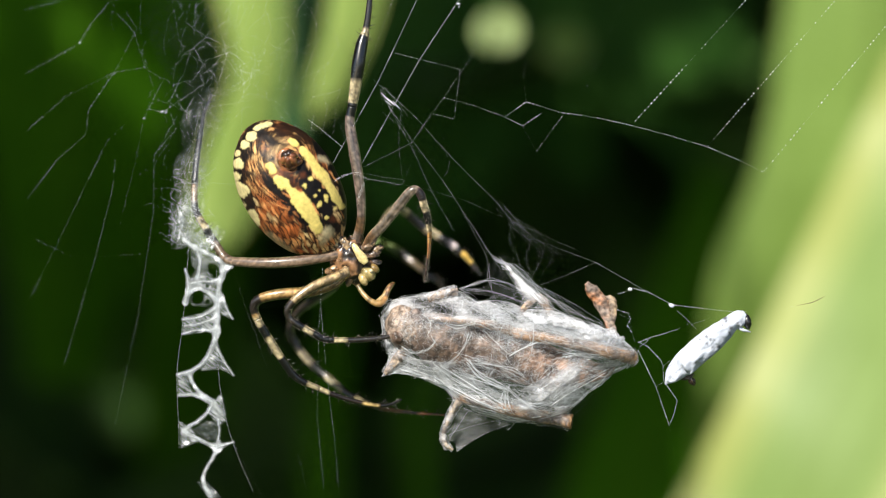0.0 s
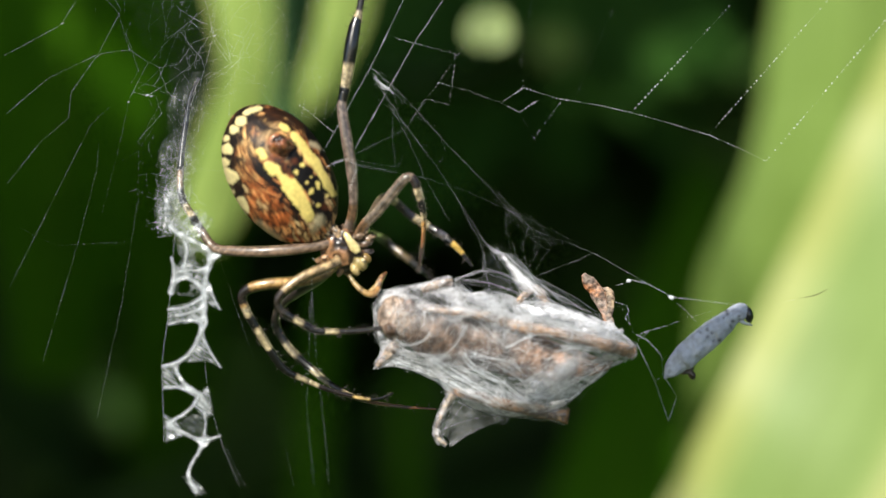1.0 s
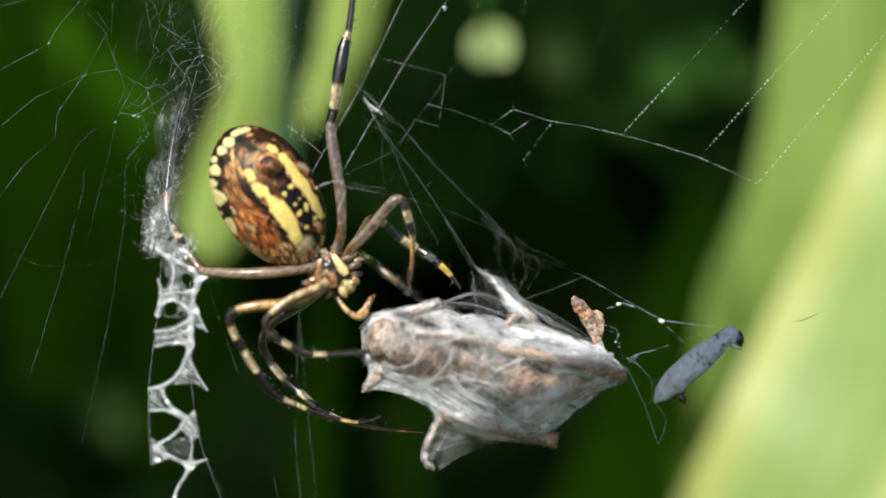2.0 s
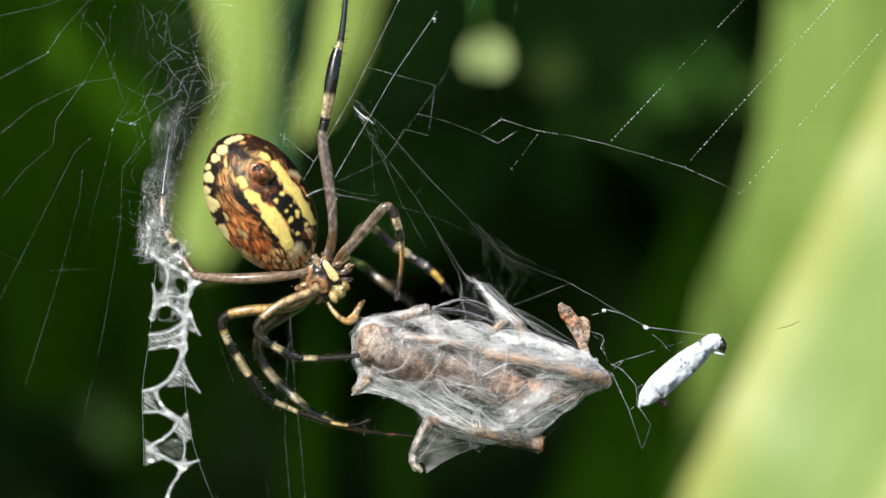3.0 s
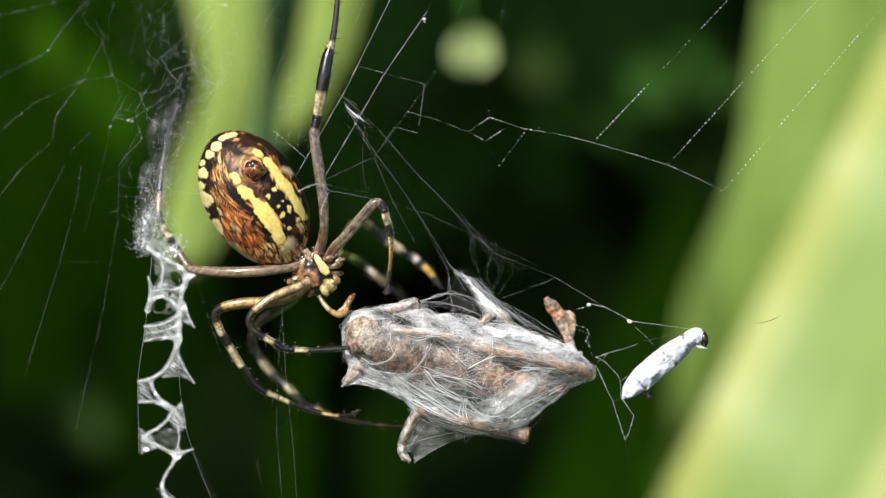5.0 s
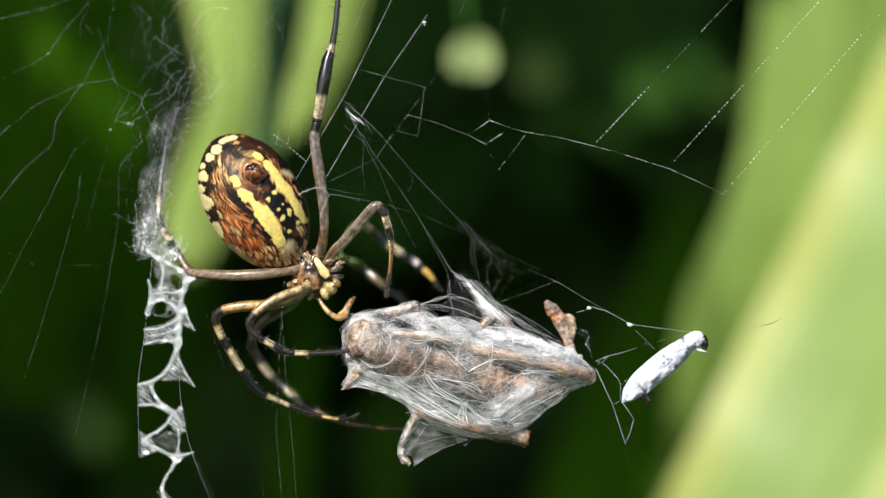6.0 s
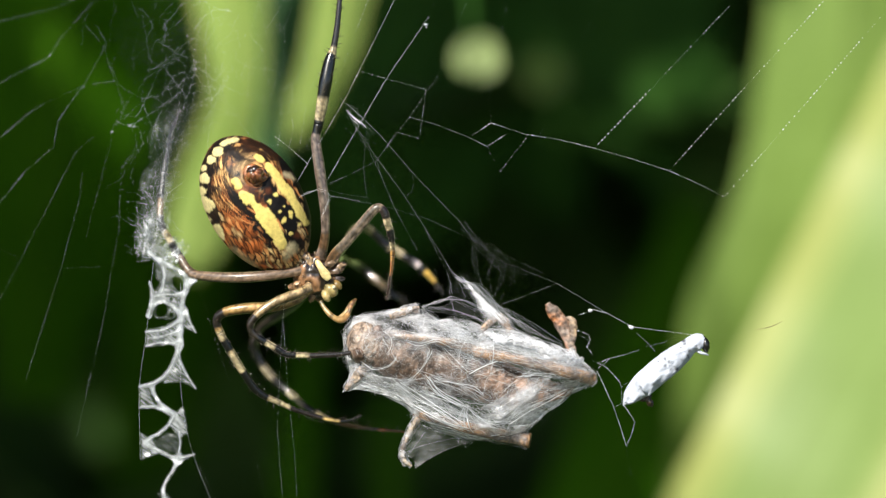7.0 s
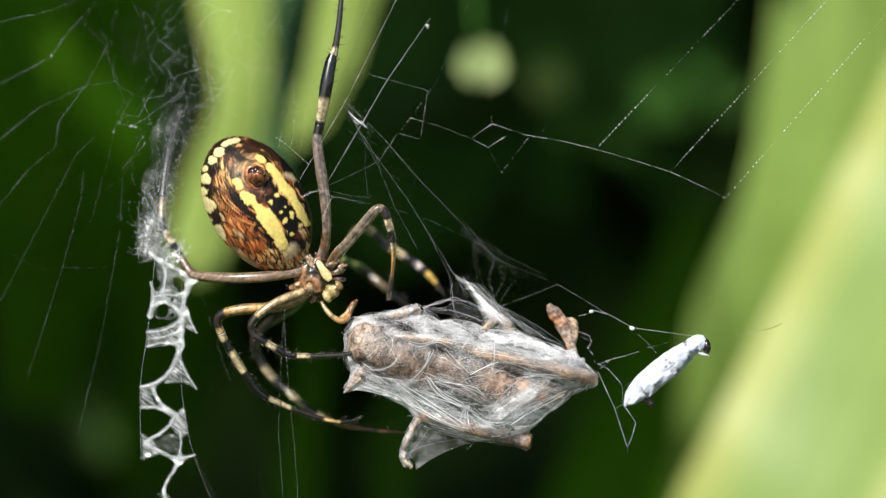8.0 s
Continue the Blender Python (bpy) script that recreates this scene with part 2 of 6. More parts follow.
def fibre(points, radius=0.018, n=10, sag=0.0, wobble=0.0, sides=3):
    """One strand through the points, hanging a little and not quite straight."""
    p = spline(points, n)
    u = np.linspace(0, 1, n)[:, None]
    p = p + np.array([0, 0, -sag]) * 4 * u * (1 - u)
    if wobble:
        p[1:-1] += rng.normal(0, wobble, (n - 2, 3))
    return tube(p, radius, sides)


def beads(points, radius, gap, n=None):
    """Tiny glue drops along a strand."""
    p = np.asarray(points, float)
    out = []
    for a, b in zip(p[:-1], p[1:]):
        k = max(1, int(np.linalg.norm(b - a) / gap))
        for i in range(k):
            if rng.random() < 0.92:
                q = a + (b - a) * (i + rng.random() * 0.45) / k
                r = radius * rng.uniform(0.5, 1.05) * min(1.35, max(0.35, 0.95 + 1.1 * noise.noise(Vector(q * 0.7))))
                out.append(ball(q, axes_of(b - a, r * rng.uniform(1.0, 2.0), r * 0.9, r * 0.9), 5, 4))
    return out


# ---- ground and the dense growth behind ----
def build_setting():
    n = 40
    xs = np.concatenate([np.linspace(-60, -1.2, 12), np.linspace(-1, 1, n), np.linspace(1.2, 60, 12)])
    v, f = [], []
    for yy in xs:
        for xx in xs:
            h = 0.02 * noise.fractal(Vector((xx * 3, yy * 3, 0)), 1.0, 2.0, 4)
            v.append((xx, yy, h))
    k = len(xs)
    f = [(i * k + j, i * k + j + 1, (i + 1) * k + j + 1, (i + 1) * k + j) for i in range(k - 1) for j in range(k - 1)]
    me = bpy.data.meshes.new("ground")
    me.from_pydata(v, [], f)
    me.materials.append(M_SOIL)
    tagged(new("ground", me), "dark shaded soil with plant litter", "ground", kind="structure")


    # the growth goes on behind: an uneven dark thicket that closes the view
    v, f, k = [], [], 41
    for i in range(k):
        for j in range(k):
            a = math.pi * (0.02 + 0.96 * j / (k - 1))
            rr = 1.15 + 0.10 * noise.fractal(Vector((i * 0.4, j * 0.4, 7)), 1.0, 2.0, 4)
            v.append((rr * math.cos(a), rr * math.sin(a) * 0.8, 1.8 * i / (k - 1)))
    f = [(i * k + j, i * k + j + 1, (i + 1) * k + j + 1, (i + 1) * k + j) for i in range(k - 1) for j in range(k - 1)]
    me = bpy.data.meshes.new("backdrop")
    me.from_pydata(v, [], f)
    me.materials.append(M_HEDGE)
    tagged(new("backdrop", me), "thicket of leaves, deep shade put into its dark colour", "thicket", kind="structure")


build_setting()


def blade(name, spine, half, fold, material_, label, lean=0.0, n=40, across=12, group="leaves behind the web", facing=(0, -1.0, 0), plan=True, stalk=None):
    """A long leaf with a folded midrib and wavy edges. spine: plan points with depth; half: half widths in mm along it;
    fold: how far the edges bend back, as a share of the half width; lean: tilts the blade's face sideways."""
    p = spline([G(*q) if plan else q for q in spine], n)
    w = np.interp(np.linspace(0, 1, n), np.linspace(0, 1, len(half)), half)
    t = np.gradient(p, axis=0)
    t /= np.linalg.norm(t, axis=1)[:, None]
    side = np.cross(t, facing)
    side /= np.linalg.norm(side, axis=1)[:, None]
    out = np.cross(side, t)
    ca, sa = math.cos(lean), math.sin(lean)
    side, out = side * ca + out * sa, out * ca - side * sa
    v, uv = [], []
    for i in range(n):
        for j in range(across + 1):
            s = 2 * j / across - 1
            wave = 0.06 * w[i] * math.sin(i * 0.5 + s * 2) * abs(s)
            v.append(p[i] + side[i] * w[i] * s - out[i] * (fold * w[i] * (abs(s) - 0.25 * s * s) + wave))
            uv.append((j / across, i / n))
    k = across + 1
    f = [(i * k + j, i * k + j + 1, (i + 1) * k + j + 1, (i + 1) * k + j) for i in range(n - 1) for j in range(across)]
    base = p[0]
    ob = thing(name, base, label, "leaf", group)
    b = part("blade", (v, f, None), material_, ob)
    lay = b.data.uv_layers.new(name="blade")
    for poly in b.data.polygons:
        for li, vi in zip(poly.loop_indices, poly.vertices):
            lay.data[li].uv = uv[vi]
    part("midrib", tube(p + out * 0.1, np.maximum(0.05 * w, 0.15), 8), material_, ob, "paler midrib along the blade")
    # stalk: down to the soil, up into the added unseen canopy, or back into the thicket
    if stalk:
        aim_ = np.array(stalk, float)
        end = base + aim_
        bow = base + aim_ * 0.45 - t[0] * np.linalg.norm(aim_) * 0.12
        part("stalk", tube(spline([base, bow, end], 30), np.linspace(max(0.05 * w[0], 0.4), 1.6, 30), 8), M_LEAF_DEEP, ob, "green stalk")
    return ob


def leaf_mass(name, label, count, place, size, seed, droop=(1, 1, 1)):
    """Many small bent leaves in one mass."""
    r = np.random.default_rng(seed)
    v, f = [], []
    for _ in range(count):
        c = place(r)
        d = r.normal(size=3) * droop
        d /= np.linalg.norm(d)
        s = np.cross(d, r.normal(size=3))
        s /= np.linalg.norm(s)
        nn = np.cross(d, s)
        ln, w = size * r.uniform(0.6, 1.5), size * r.uniform(0.14, 0.26)
        k = len(v)
        for i in range(5):
            u = i / 4
            ww = w * math.sin(math.pi * (0.08 + 0.88 * u))
            mid = c + d * ln * u - nn * ln * 0.25 * u * u
            v += [mid - s * ww + nn * ww * 0.25, mid, mid + s * ww + nn * ww * 0.25]
        for i in range(4):
            a = k + i * 3
            f += [(a, a + 1, a + 4, a + 3), (a + 1, a + 2, a + 5, a + 4)]
    me = bpy.data.meshes.new(name)
    me.from_pydata([tuple(CENTRE + Vector(q) * MM) for q in v], [], f)
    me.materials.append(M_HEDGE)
    me.polygons.foreach_set("use_smooth", [True] * len(me.polygons))
    return tagged(new(name, me), label, "foliage", kind="stuff")


SHADE_LINE = 15.5


def build_leaves():
    # sunlit blades behind the web
    blade("broad_leaf", [(1382, 1270, 168), (1530, 1010, 170), (1720, 645, 174), (1905, 280, 180), (2030, 40, 184)], [26.5, 27.3, 28.1, 28.7, 28.9],
          0.75, M_LEAF_SUN, "broad sunlit yellow-green leaf blade with a bright edge", lean=0.1, stalk=(40, 60, -557))
    blade("broad_leaf", [(1525, -260, 214), (1497, 60, 212), (1482, 260, 210), (1462, 430, 210), (1425, 600, 212), (1385, 800, 226), (1345, 960, 290)],
          [13.2, 12.7, 13.2, 16.2, 18.4, 18.5, 17], 0.10, M_LEAF_BENT, "broad green leaf bending back into shade", lean=0.25, stalk=(20, 60, 320))
    blade("narrow_leaf", [(392, -260, 169), (403, -40, 166), (414, 50, 165), (420, 145, 165), (414, 205, 165), (386, 300, 165), (354, 395, 165), (348, 448, 165), (346, 488, 166)], [5.5, 5.2, 4.4, 3.5, 3.7, 4.3, 4.3, 3.4, 0.9],
          0.2, M_LEAF_NARROW, "narrow sunlit yellow-green leaf tapering to its tip", lean=0.4, stalk=(20, 60, 321))
    blade("narrow_leaf", [(690, -260, 152), (617, -40, 150), (590, 70, 150), (566, 140, 150), (543, 192, 150), (524, 228, 150), (512, 254, 150)], [3.9, 3.8, 3.3, 2.8, 2.4, 1.4, 0.4],
          0.2, M_LEAF_NARROW, "narrow sunlit yellow-green leaf tapering to its tip", lean=0.4, stalk=(20, 60, 320))
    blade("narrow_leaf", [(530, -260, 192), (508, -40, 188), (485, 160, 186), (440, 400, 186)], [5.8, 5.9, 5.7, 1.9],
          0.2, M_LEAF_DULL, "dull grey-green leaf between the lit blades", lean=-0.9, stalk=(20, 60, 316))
    blade("leaf_tip", [(836, 66, 129), (840, 80, 129), (843, 96, 129), (845, 114, 129), (846, 128, 129), (846, 136, 129)], [1.2, 2.3, 2.7, 2.7, 2.2, 1.0], 0.2, M_LEAF_PALE, "small sunlit leaf tip among dark growth", n=14, stalk=(30, 420, 60))
    blade("leaf_tip", [(952, 100, 300), (958, 120, 300), (966, 145, 300), (970, 165, 300)], [1.5, 3.6, 3.6, 1.6], 0.2, M_LEAF_BENT, "small dull green leaf tip among dark growth", n=14, stalk=(20, 200, 40))
    # blades farther back, their shade also put into the dark greens
    blade("shaded_leaf", [(165, -400, 285), (126, -60, 285), (88, 320, 300), (62, 720, 345)], [19, 21, 16, 7], 0.25, M_LEAF_MID, "leaf in shade, its green darkened to match", lean=0.2, stalk=(20, 60, 264))
    blade("shaded_leaf", [(330, -300, 438), (310, 150, 420), (280, 600, 460), (240, 1100, 520)], [18, 19, 12, 6], 0.25, M_LEAF_MID, "leaf in shade, its green darkened to match", lean=0.1, stalk=(20, 60, 272))
    blade("shaded_leaf", [(500, 1150, 425), (520, 850, 421), (540, 650, 423), (560, 480, 429)], [4.2, 4.2, 3.6, 1.2], 0.25, M_LEAF_MID, "leaf in shade, its green darkened to match", lean=0.2, stalk=(40, 60, -523))
    blade("shaded_leaf", [(700, 1150, 430), (690, 800, 426), (700, 660, 430)], [3.0, 3.0, 0.8], 0.25, M_LEAF_MID, "leaf in shade, its green darkened to match", lean=0.2, stalk=(40, 60, -521))
    blade("shaded_leaf", [(960, 1250, 385), (1050, 960, 378), (1130, 740, 378), (1190, 560, 382), (1225, 350, 390)], [12.5, 13.5, 12.5, 9.5, 3.5], 0.25, M_LEAF_MID, "leaf in shade, its green darkened to match", lean=0.2, stalk=(40, 60, -513))
    blade("shaded_leaf", [(770, -300, 440), (745, 120, 430), (705, 330, 430), (680, 470, 432)], [26, 26, 19, 5], 0.25, M_LEAF_DEEP, "leaf in shade, its green darkened to match", lean=0.1, stalk=(20, 60, 268))
    blade("shaded_leaf", [(1010, -300, 440), (1115, 40, 432), (1180, 220, 432), (1225, 390, 436)], [28, 23, 14, 3], 0.25, M_LEAF_DEEP, "leaf in shade, its green darkened to match", lean=0.1, stalk=(20, 60, 268))
    blade("shaded_leaf", [(880, -300, 450), (930, 120, 446), (970, 270, 446), (1000, 380, 450)], [18, 18, 11, 3], 0.25, M_LEAF_DEEP, "leaf in shade, its green darkened to match", lean=0.1, stalk=(20, 60, 258))
    # unseen leaf added over the web, out in front of it, as shade caster: its shade falls on the lower right when the
    # web swings forward
    ray = np.array(SUN_FROM)
    rise = np.array([0.5, -1.0, -(0.713 - 0.329 * 0.5) / 0.621])
    rise -= ray * (rise @ ray)
    rise /= np.linalg.norm(rise)
    run = np.cross(ray, rise)
    mid = ray * 130 + rise * (SHADE_LINE + 13.0) + run * 2
    blade("added_shade_leaf", [mid - run * 60, mid - run * 20, mid + run * 20, mid + run * 60], [13, 13, 13, 13], 0.15, M_LEAF_SUN,
          "unseen green leaf added to cast shade on the web", group="leaves over the web", facing=tuple(ray), plan=False)
    hung = [o for o in scene.objects if o.name.startswith("added_shade_leaf")][0]
    tip = mid - run * 60 if (mid - run * 60)[0] < mid[0] else mid + run * 60
    part("stalk", tube(spline([tip, tip + np.array([-14.0, 0, 60]), tip + np.array([-20.0, 10, 180]), tip + np.array([-16.0, 20, 320])], 24), 0.9, 8), M_LEAF_SUN, hung, "thin green stalk that holds the added leaf")
    leaf_mass("hedge_foliage", "dense foliage, deep shade put into its dark colour", 2600, lambda r: np.array([r.uniform(-650, 650), r.uniform(440, 720), r.uniform(-560, 560)]), 110, 11)
    # unseen canopy, added overhead to keep the sun off the growth behind
    leaf_mass("shade_canopy", "unseen leaf canopy added to block the sun", 8000, lambda r: np.array([r.uniform(-900, 700), r.uniform(-104, 800), r.uniform(345, 380)]), 55, 12, (1, 1, 0.15))


build_leaves()

# ---- spider ----
BLACK, BROWN, GREY, CREAM = (0.005, 0.004, 0.006), (0.16, 0.09, 0.045), (0.30, 0.23, 0.16), (0.45, 0.37, 0.22)


def grain(p, scale, seed=0.0):
    return np.array([noise.fractal(Vector(q * scale) + Vector((seed, 0, 0)), 1.0, 2.0, 3) for q in p])


def near_line(xy, pts, half):
    """Signed distance (in plan steps) to a stripe of changing half width."""
    pts = np.asarray(pts, float)
    half = np.broadcast_to(np.asarray(half, float), (len(pts),))
    best = np.full(len(xy), 1e9)
    for a, b, ha, hb in zip(pts[:-1], pts[1:], half[:-1], half[1:]):
        d = b - a
        u = np.clip(((xy - a) @ d) / (d @ d), 0, 1)
        best = np.minimum(best, np.linalg.norm(xy - a - u[:, None] * d, axis=1) - (ha + (hb - ha) * u))
    return best


def near_spots(xy, spots):
    best = np.full(len(xy), 1e9)
    for x, y, r in spots:
        best = np.minimum(best, np.hypot(xy[:, 0] - x, xy[:, 1] - y) - r)
    return best


def edge(d, soft=1.5):
    return np.clip(0.5 - d / (2 * soft), 0, 1)[:, None]


def abdomen_shape():
    """Egg-shaped abdomen, belly to the viewer: two yellow stripes on black, rust-brown flanks, a row of pale patches."""
    centre = G(452, 360, 0.5)
    u = np.array([-0.506, 0.05, 0.862])
    u /= np.linalg.norm(u)
    ax = axes_of(u, 5.37, 3.5, 3.3)
    n, m = 340, 250
    v, f, _ = ball((0, 0, 0), np.eye(3), n, m)
    taper = 1.0 - 0.03 * np.maximum(-v[:, 2], 0) ** 2 + 0.01 * v[:, 2]
    v = v * np.stack([taper, taper, np.ones(len(v))], 1)
    p = centre + v @ ax
    k = REACH / (REACH + p[:, 1])
    xy = np.stack([784 + p[:, 0] * STEP * k, 441 - p[:, 2] * STEP * k], 1)
    wob = np.stack([grain(p, 1.5, 3.0), grain(p, 1.5, 9.0)], 1) * 2.6
    q = xy + wob + np.stack([grain(p, 4.5, 13.0), grain(p, 4.5, 19.0)], 1) * 1.3
    along = (xy - [452, 360]) @ np.array([-0.506, -0.862])
    side = (xy - [452, 360]) @ np.array([0.862, -0.506])
    front = (p[:, 1] < centre[1] + 2.7)[:, None]
    # rust ground; fine dark creases run lengthwise and bend round the spinnerets
    curl = np.hypot(xy[:, 0] - 449, (xy[:, 1] - 304) * 0.9)
    bend = np.clip(1.45 - curl / 58, 0, 1)
    across = side * (1 - bend) + curl * bend
    lw = np.stack([across * 0.13 + wob[:, 0] * 0.12, along * 0.020 * (1 - bend), p[:, 1] * 0.2], 1)
    wr = np.array([noise.fractal(Vector(a), 1.0, 2.0, 3) for a in lw])
    net = np.stack([across * 0.155 + wob[:, 0] * 0.14, along * 0.040 * (1 - bend) + wob[:, 1] * 0.06, p[:, 1] * 0.3], 1)
    cells = [noise.voronoi(Vector(a)) for a in net]
    gap_ = np.array([c_[0][1] - c_[0][0] for c_ in cells])
    tone = np.array([noise.cell(c_[1][0] * 7.3) for c_ in cells])
    crease = np.clip(1.22 - gap_ * 3.5 + 0.8 * np.clip(0.22 - np.abs(wr) * 2, 0, 1), 0, 1)
    crease *= np.clip(0.95 + 1.0 * grain(p, 1.6, 77.0), 0.5, 1)
    patch = grain(p, 0.75, 20.0)
    rust, tan_, umber = np.array((0.44, 0.125, 0.034)), np.array((0.58, 0.35, 0.135)), np.array((0.030, 0.010, 0.005))
    up = np.clip((along + 10) / 90, 0, 1)
    c = rust + (tan_ - rust) * np.clip(0.12 + patch * 0.8 + 0.5 * up + 0.3 * tone, 0, 1)[:, None]
    c = c * (1 + 0.5 * tone)[:, None]
    c = c + (umber - c) * (crease * np.clip(0.98 + patch * 0.3, 0.8, 1.0))[:, None]
    # dark strokes round the tail, following the folds
    stroke = np.clip((wr + 0.21) * 6, 0, 1) * np.clip((grain(p, 1.1, 41.0) + 0.25) * 3, 0, 1) * np.clip((along - 5) / 55, 0, 1)
    c = c + (np.array((0.016, 0.008, 0.005)) - c) * stroke[:, None] * 0.92
    # tan folds beside the spinnerets
    fold_ = edge(near_line(q, [(424, 318), (420, 300), (432, 282), (446, 276)], [5, 8, 9, 6]), 6.0)
    c = c + (np.array((0.58, 0.38, 0.18)) * (0.55 + 0.45 * np.clip(np.sin(curl * 0.9 + wob[:, 0]), 0, 1))[:, None] - c) * fold_ * 0.8
    # creamy end by the waist
    rank = (tone - tone.min()) / np.ptp(tone)
    pale = np.clip((np.clip((-along - 5 + 0.9 * side) / 120, 0, 0.9) + 0.25 * patch - rank) * 7, 0, 1)[:, None] * (1 - crease)[:, None]
    c = c + (np.array((0.86, 0.66, 0.32)) - c) * pale * 0.85
    # dark blotches round the tail
    c = c + (np.array((0.03, 0.018, 0.012)) - c) * edge(near_spots(q, [(402, 266, 9), (420, 279, 8), (405, 302, 3), (470, 266, 8), (500, 292, 9), (384, 258, 6), (432, 262, 5)]), 4) * 0.9
    # dark back edge, mottled with umber
    back = near_line(q, [(430, 258), (455, 258), (478, 268), (505, 286), (530, 312)], [2, 6, 9, 10, 10])
    c = c + (np.array((0.022, 0.010, 0.006)) - c) * edge(back + 18 * patch + 9 * tone, 2.5) * 0.9
    c = c + (np.array((0.010, 0.006, 0.005)) - c) * edge(near_line(q, [(392, 262), (408, 264), (424, 278), (440, 283)], [5, 7, 6, 3]) + 4 * wr, 2.5) * 0.95
    c = c + (np.array((0.012, 0.007, 0.005)) - c) * edge(near_line(q, [(398, 312), (404, 336), (414, 356), (426, 378)], [2, 5, 6, 3]) + 6 * tone + 5 * wr, 2.0) * 0.9
    # black field between and beside the stripes
    black = np.array((0.006, 0.005, 0.005))
    field = np.minimum(near_line(q, [(474, 322), (484, 345), (500, 372), (516, 402), (524, 430)], [13, 20, 20, 18, 12]),
                       near_line(q, [(500, 284), (520, 308), (538, 338), (550, 372), (553, 416)], [7, 12, 14, 14, 12]))
    field = np.minimum(field, near_line(q, [(446, 384), (458, 396), (468, 412), (480, 432)], [6, 9, 8, 7]))
    field = np.minimum(field, near_line(q, [(412, 340), (420, 352), (434, 366), (444, 380)], [4, 6, 6, 4]))
    field = np.minimum(field, near_line(q, [(410, 306), (416, 309)], [4, 4]))
    c = c + (black - c) * edge(field + 8 * patch + 6 * tone + 3 * wr, 2.0)
    c = c + (np.array((0.10, 0.030, 0.012)) - c) * edge(near_spots(q, [(474, 337, 5), (526, 416, 6)]), 3.0) * 0.9
    # black rim between the pale patches along the flank
    rim = near_line(q, [(420, 245), (388, 258), (370, 282), (361, 318), (364, 356), (376, 388), (390, 420)], [6, 11, 13, 13, 14, 13, 7])
    c = c + (black - c) * edge(rim, 2.5) * 0.95
    # pale patches, each apart from the next
    flank = np.minimum(near_spots(q, [(385, 268, 8.5), (373, 282, 8), (360, 296, 5.5), (361, 315, 9.5), (355, 337, 9), (366, 362, 12.5), (358, 356, 10.5), (366, 389, 8), (383, 407, 11), (388, 418, 10.5)]),
                       near_line(q, [(393, 256), (403, 250), (418, 246)], [4, 5, 4]))
    c = c + (np.array((0.70, 0.60, 0.29)) - c) * edge(flank, 1.2)
    c = c + (np.array((0.66, 0.52, 0.30)) - c) * edge(near_line(q, [(410, 446), (420, 456), (446, 472)], [9, 11, 9]), 5.0) * 0.7
    # the two yellow stripes, their knots and specks
    yellow = np.array((0.76, 0.61, 0.18))
    left = np.minimum(near_line(q, [(429, 345), (437, 350), (447, 358), (456, 368)], [8, 10.5, 5, 7]),
                      near_line(q, [(457, 368), (466, 380), (476, 393), (487, 411), (498, 431)], [9, 14, 14, 12, 10]))
    right = near_line(q, [(474, 292), (483, 303), (491, 314), (507, 337), (520, 357), (533, 380), (540, 394)], [6, 7, 7.5, 8, 7.5, 6.5, 4.5])
    specks = np.minimum(near_spots(q, [(487, 343, 4.5), (476, 355, 3.6), (477, 359, 2.6), (494, 373, 2.3), (514, 376, 4.2), (515, 381, 3.6), (502, 389, 5), (502, 364, 2), (529, 396, 2.8), (515, 413, 3.6)]),
                        np.minimum(near_line(q, [(415, 319), (421, 328)], [6.5, 7]), near_line(q, [(453, 276), (462, 283)], [5, 5])))
    c = c + (yellow - c) * edge(np.minimum(np.minimum(left, right), specks), 1.2)
    c = c + (np.array((0.56, 0.46, 0.28)) - c) * edge(near_line(q, [(503, 307), (511, 309), (518, 316)], [4, 5, 3]), 3.0) * 0.8
    # pale bulge where the waist joins
    c = c + (np.array((0.62, 0.53, 0.32)) - c) * edge(near_spots(q, [(516, 440, 11), (508, 452, 8)]), 5.0) * 0.85
    hide = np.array((0.20, 0.11, 0.05))
    c = np.where(front, c, hide + (c - hide) * 0.3)
    # the skin is puckered: patches stand a little proud, creases sink
    nrm = (v / (np.linalg.norm(v, axis=1)[:, None] + 1e-9)) @ ax
    nrm /= np.linalg.norm(nrm, axis=1)[:, None] + 1e-9
    lift = 0.03 * edge(np.minimum(np.minimum(left, right), np.minimum(specks, flank)), 3.0)[:, 0] - 0.012 * crease * np.clip(np.minimum(np.minimum(left, right), np.minimum(specks, flank)) / 3, 0, 1) + 0.05 * grain(p, 0.6, 60.0)
    p = p + nrm * lift[:, None]
    return p, f, np.clip(c, 0, 1)


